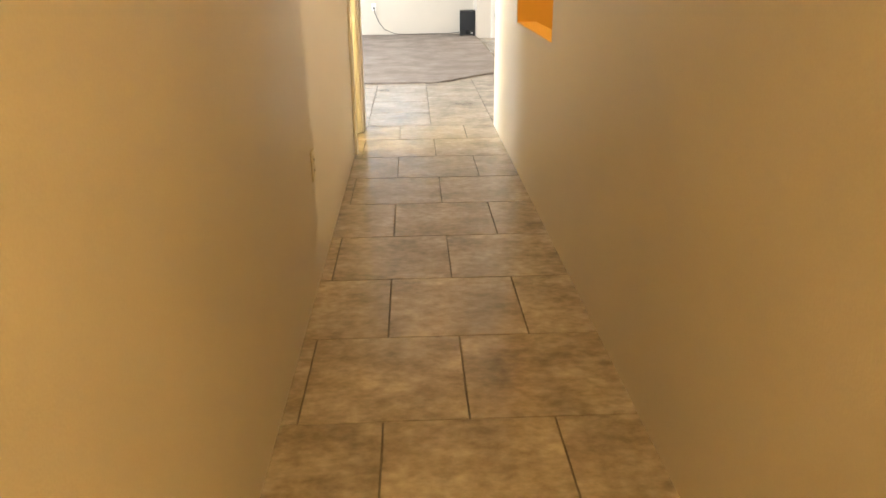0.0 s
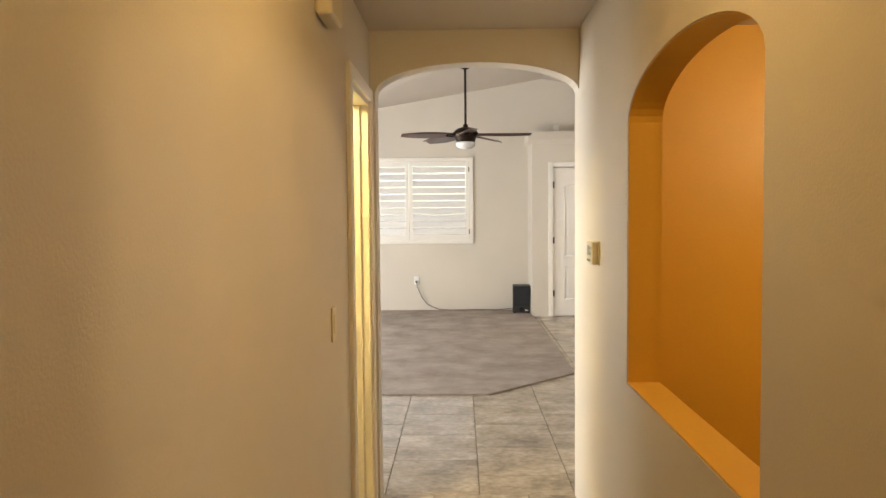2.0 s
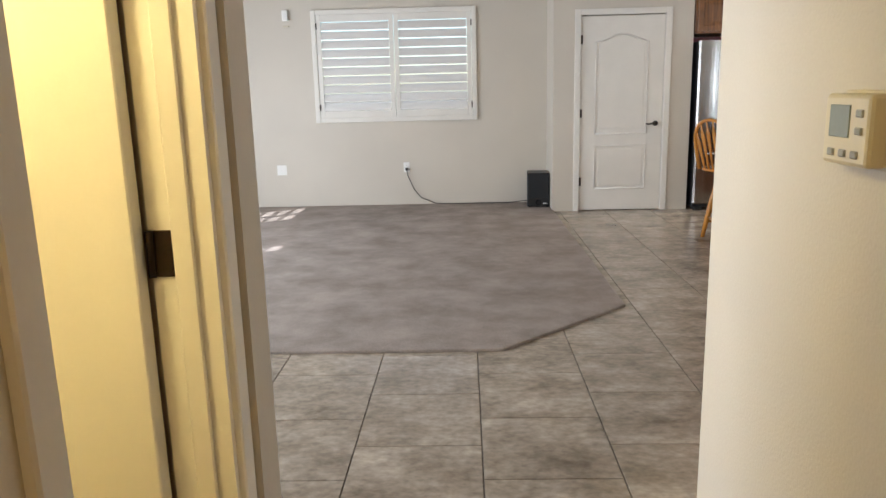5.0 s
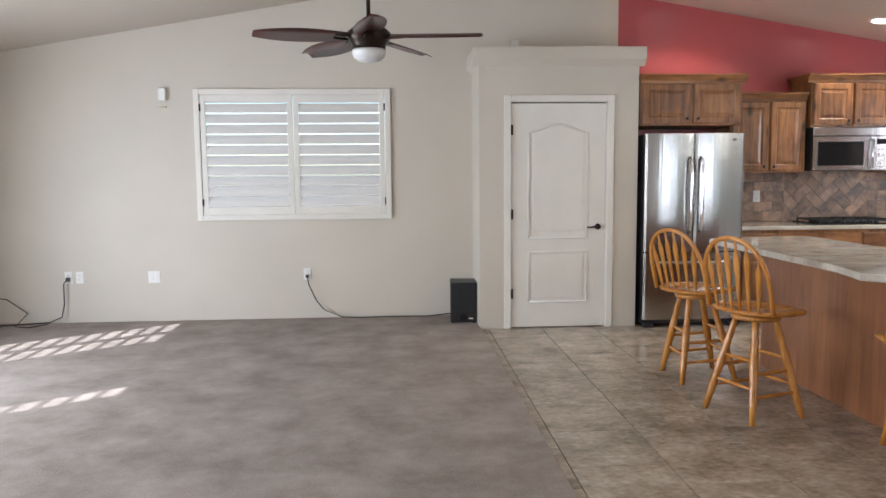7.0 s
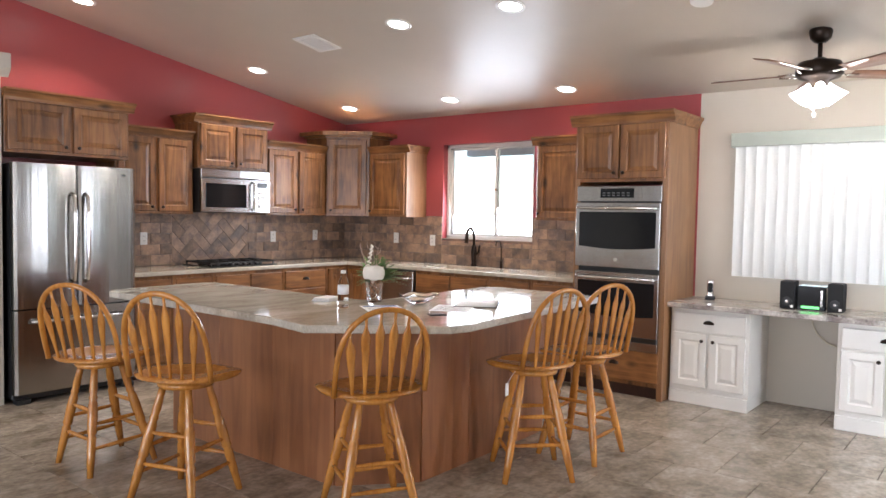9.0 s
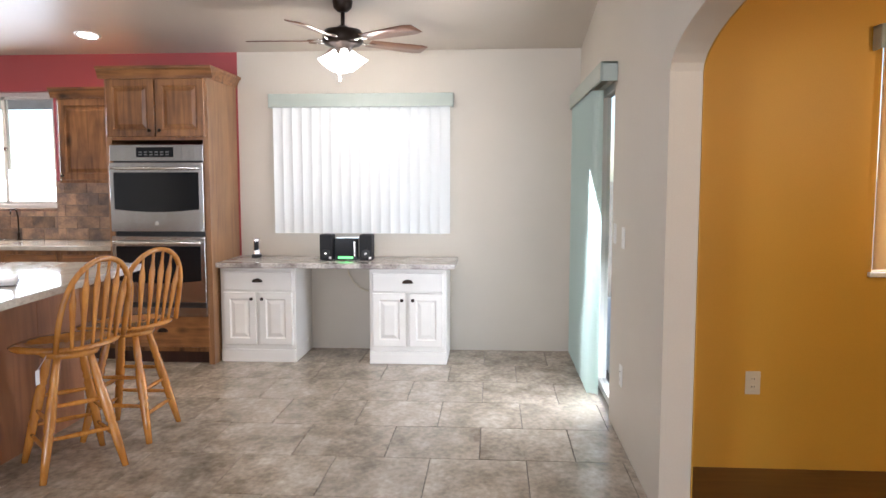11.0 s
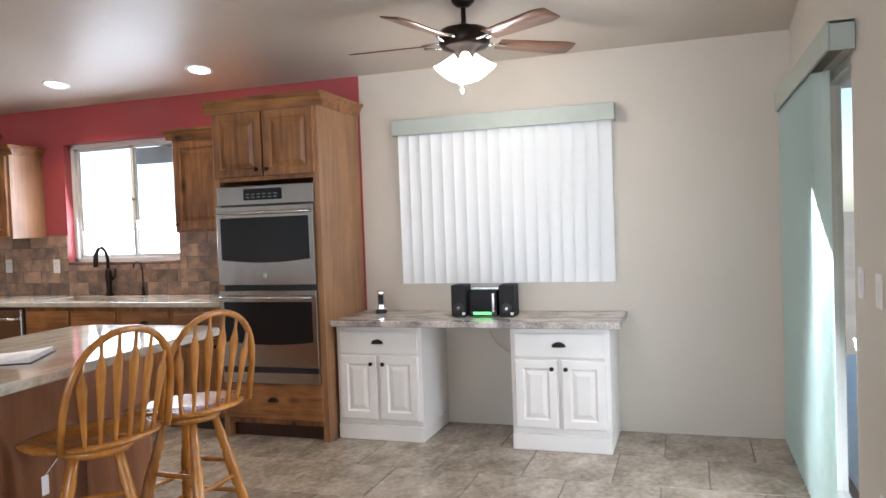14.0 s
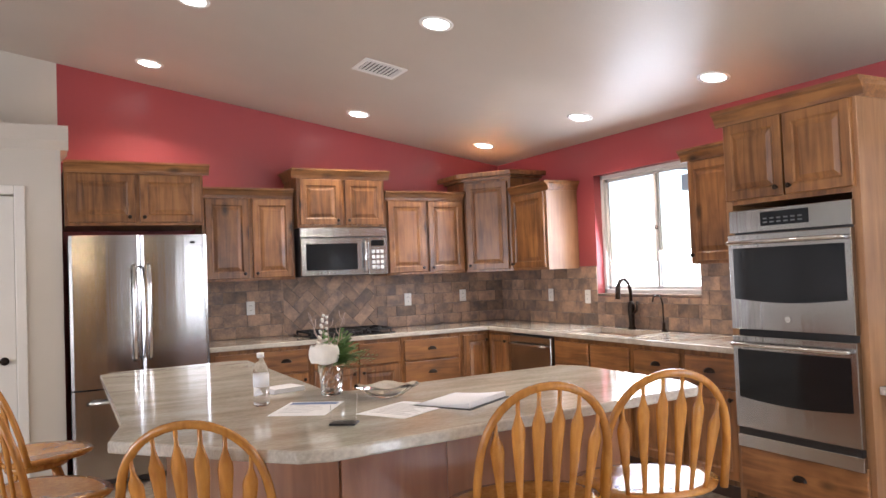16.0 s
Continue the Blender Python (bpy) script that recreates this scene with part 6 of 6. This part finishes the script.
# backsplash: courses of slate, with a herringbone field behind the cooktop
bm = B()
box(bm, 3.47, XW - 0.001, YB - 0.006, YB - 0.001, 0.915, 1.42)
splash_n = solid("backsplash_north", bm, M["grout"], "mottled brown slate tile backsplash with a herringbone field", "backsplash", "structure")
bm = B()
for a, b, t in ((9.69, KWIN[0], 1.42), (KWIN[0], KWIN[1], KWIN[2] - 0.024), (KWIN[1], YB - 0.007, 1.42)):
    box(bm, XW - 0.006, XW - 0.001, a, b, 0.915, t)
splash_e = solid("backsplash_east", bm, M["grout"], "mottled brown slate tile backsplash below the sink window", "backsplash", "structure")
north = Matrix.Translation((0, YB - 0.006, 0)) @ pose(0, 0, 0, 90, 0, 0)
east = Matrix.Translation((XW - 0.006, 0, 0)) @ pose(0, 0, 0, 90, 0, -90)
SH, SW, SG = 0.1, 0.2, 0.002
for r in range(6):
    za_ = 0.916 + SH * r
    for k in range(-2, 20):
        xa = 3.40 + SW * k + (0.1 if r % 2 else 0.0)
        for lim in ((3.47, 4.22), (5.08, XW - 0.008)):
            poly = clip([(xa + SG, za_ + SG), (xa + SW - SG, za_ + SG), (xa + SW - SG, za_ + SH - SG), (xa + SG, za_ + SH - SG)], lim[0], lim[1], 0.916, 1.42)
            if len(poly) >= 3:
                lay(poly, 0.007, 0.0012, M["slate"], splash_n, north)
        ua = -13.2 + SW * k + (0.1 if r % 2 else 0.0)
        for lim in ((-(YB - 0.014), -KWIN[1], 1.42), (-KWIN[1], -KWIN[0], KWIN[2] - 0.024), (-KWIN[0], -9.69, 1.42)):
            poly = clip([(ua + SG, za_ + SG), (ua + SW - SG, za_ + SG), (ua + SW - SG, za_ + SH - SG), (ua + SG, za_ + SH - SG)], lim[0], lim[1], 0.916, lim[2])
            if len(poly) >= 3:
                lay(poly, 0.007, 0.0012, M["slate"], splash_e, east)
c45 = math.sqrt(0.5)
for a in range(-14, 15):
    for b in range(-14, 15):
        for kind in (0, 1):
            # herringbone cells of 2 x 1, turned by 45 degrees
            if kind == 0:
                q = [(0, 0), (0.2, 0), (0.2, 0.1), (0, 0.1)]
            else:
                q = [(0.0, 0.1), (0.1, 0.1), (0.1, 0.3), (0.0, 0.3)]
            su, sv = a * 0.1 + b * 0.2, a * 0.1 - b * 0.2
            q = [(su + p[0] + (SG if p[0] == min(x_[0] for x_ in q) else -SG), sv + p[1] + (SG if p[1] == min(x_[1] for x_ in q) else -SG)) for p in q]
            q = [(4.65 + (p[0] - p[1]) * c45, 0.95 + (p[0] + p[1]) * c45) for p in q]
            q = clip(q, 4.22, 5.08, 0.916, 1.42)
            if len(q) >= 3:
                lay(q, 0.007, 0.0012, M["slate"], splash_n, north)
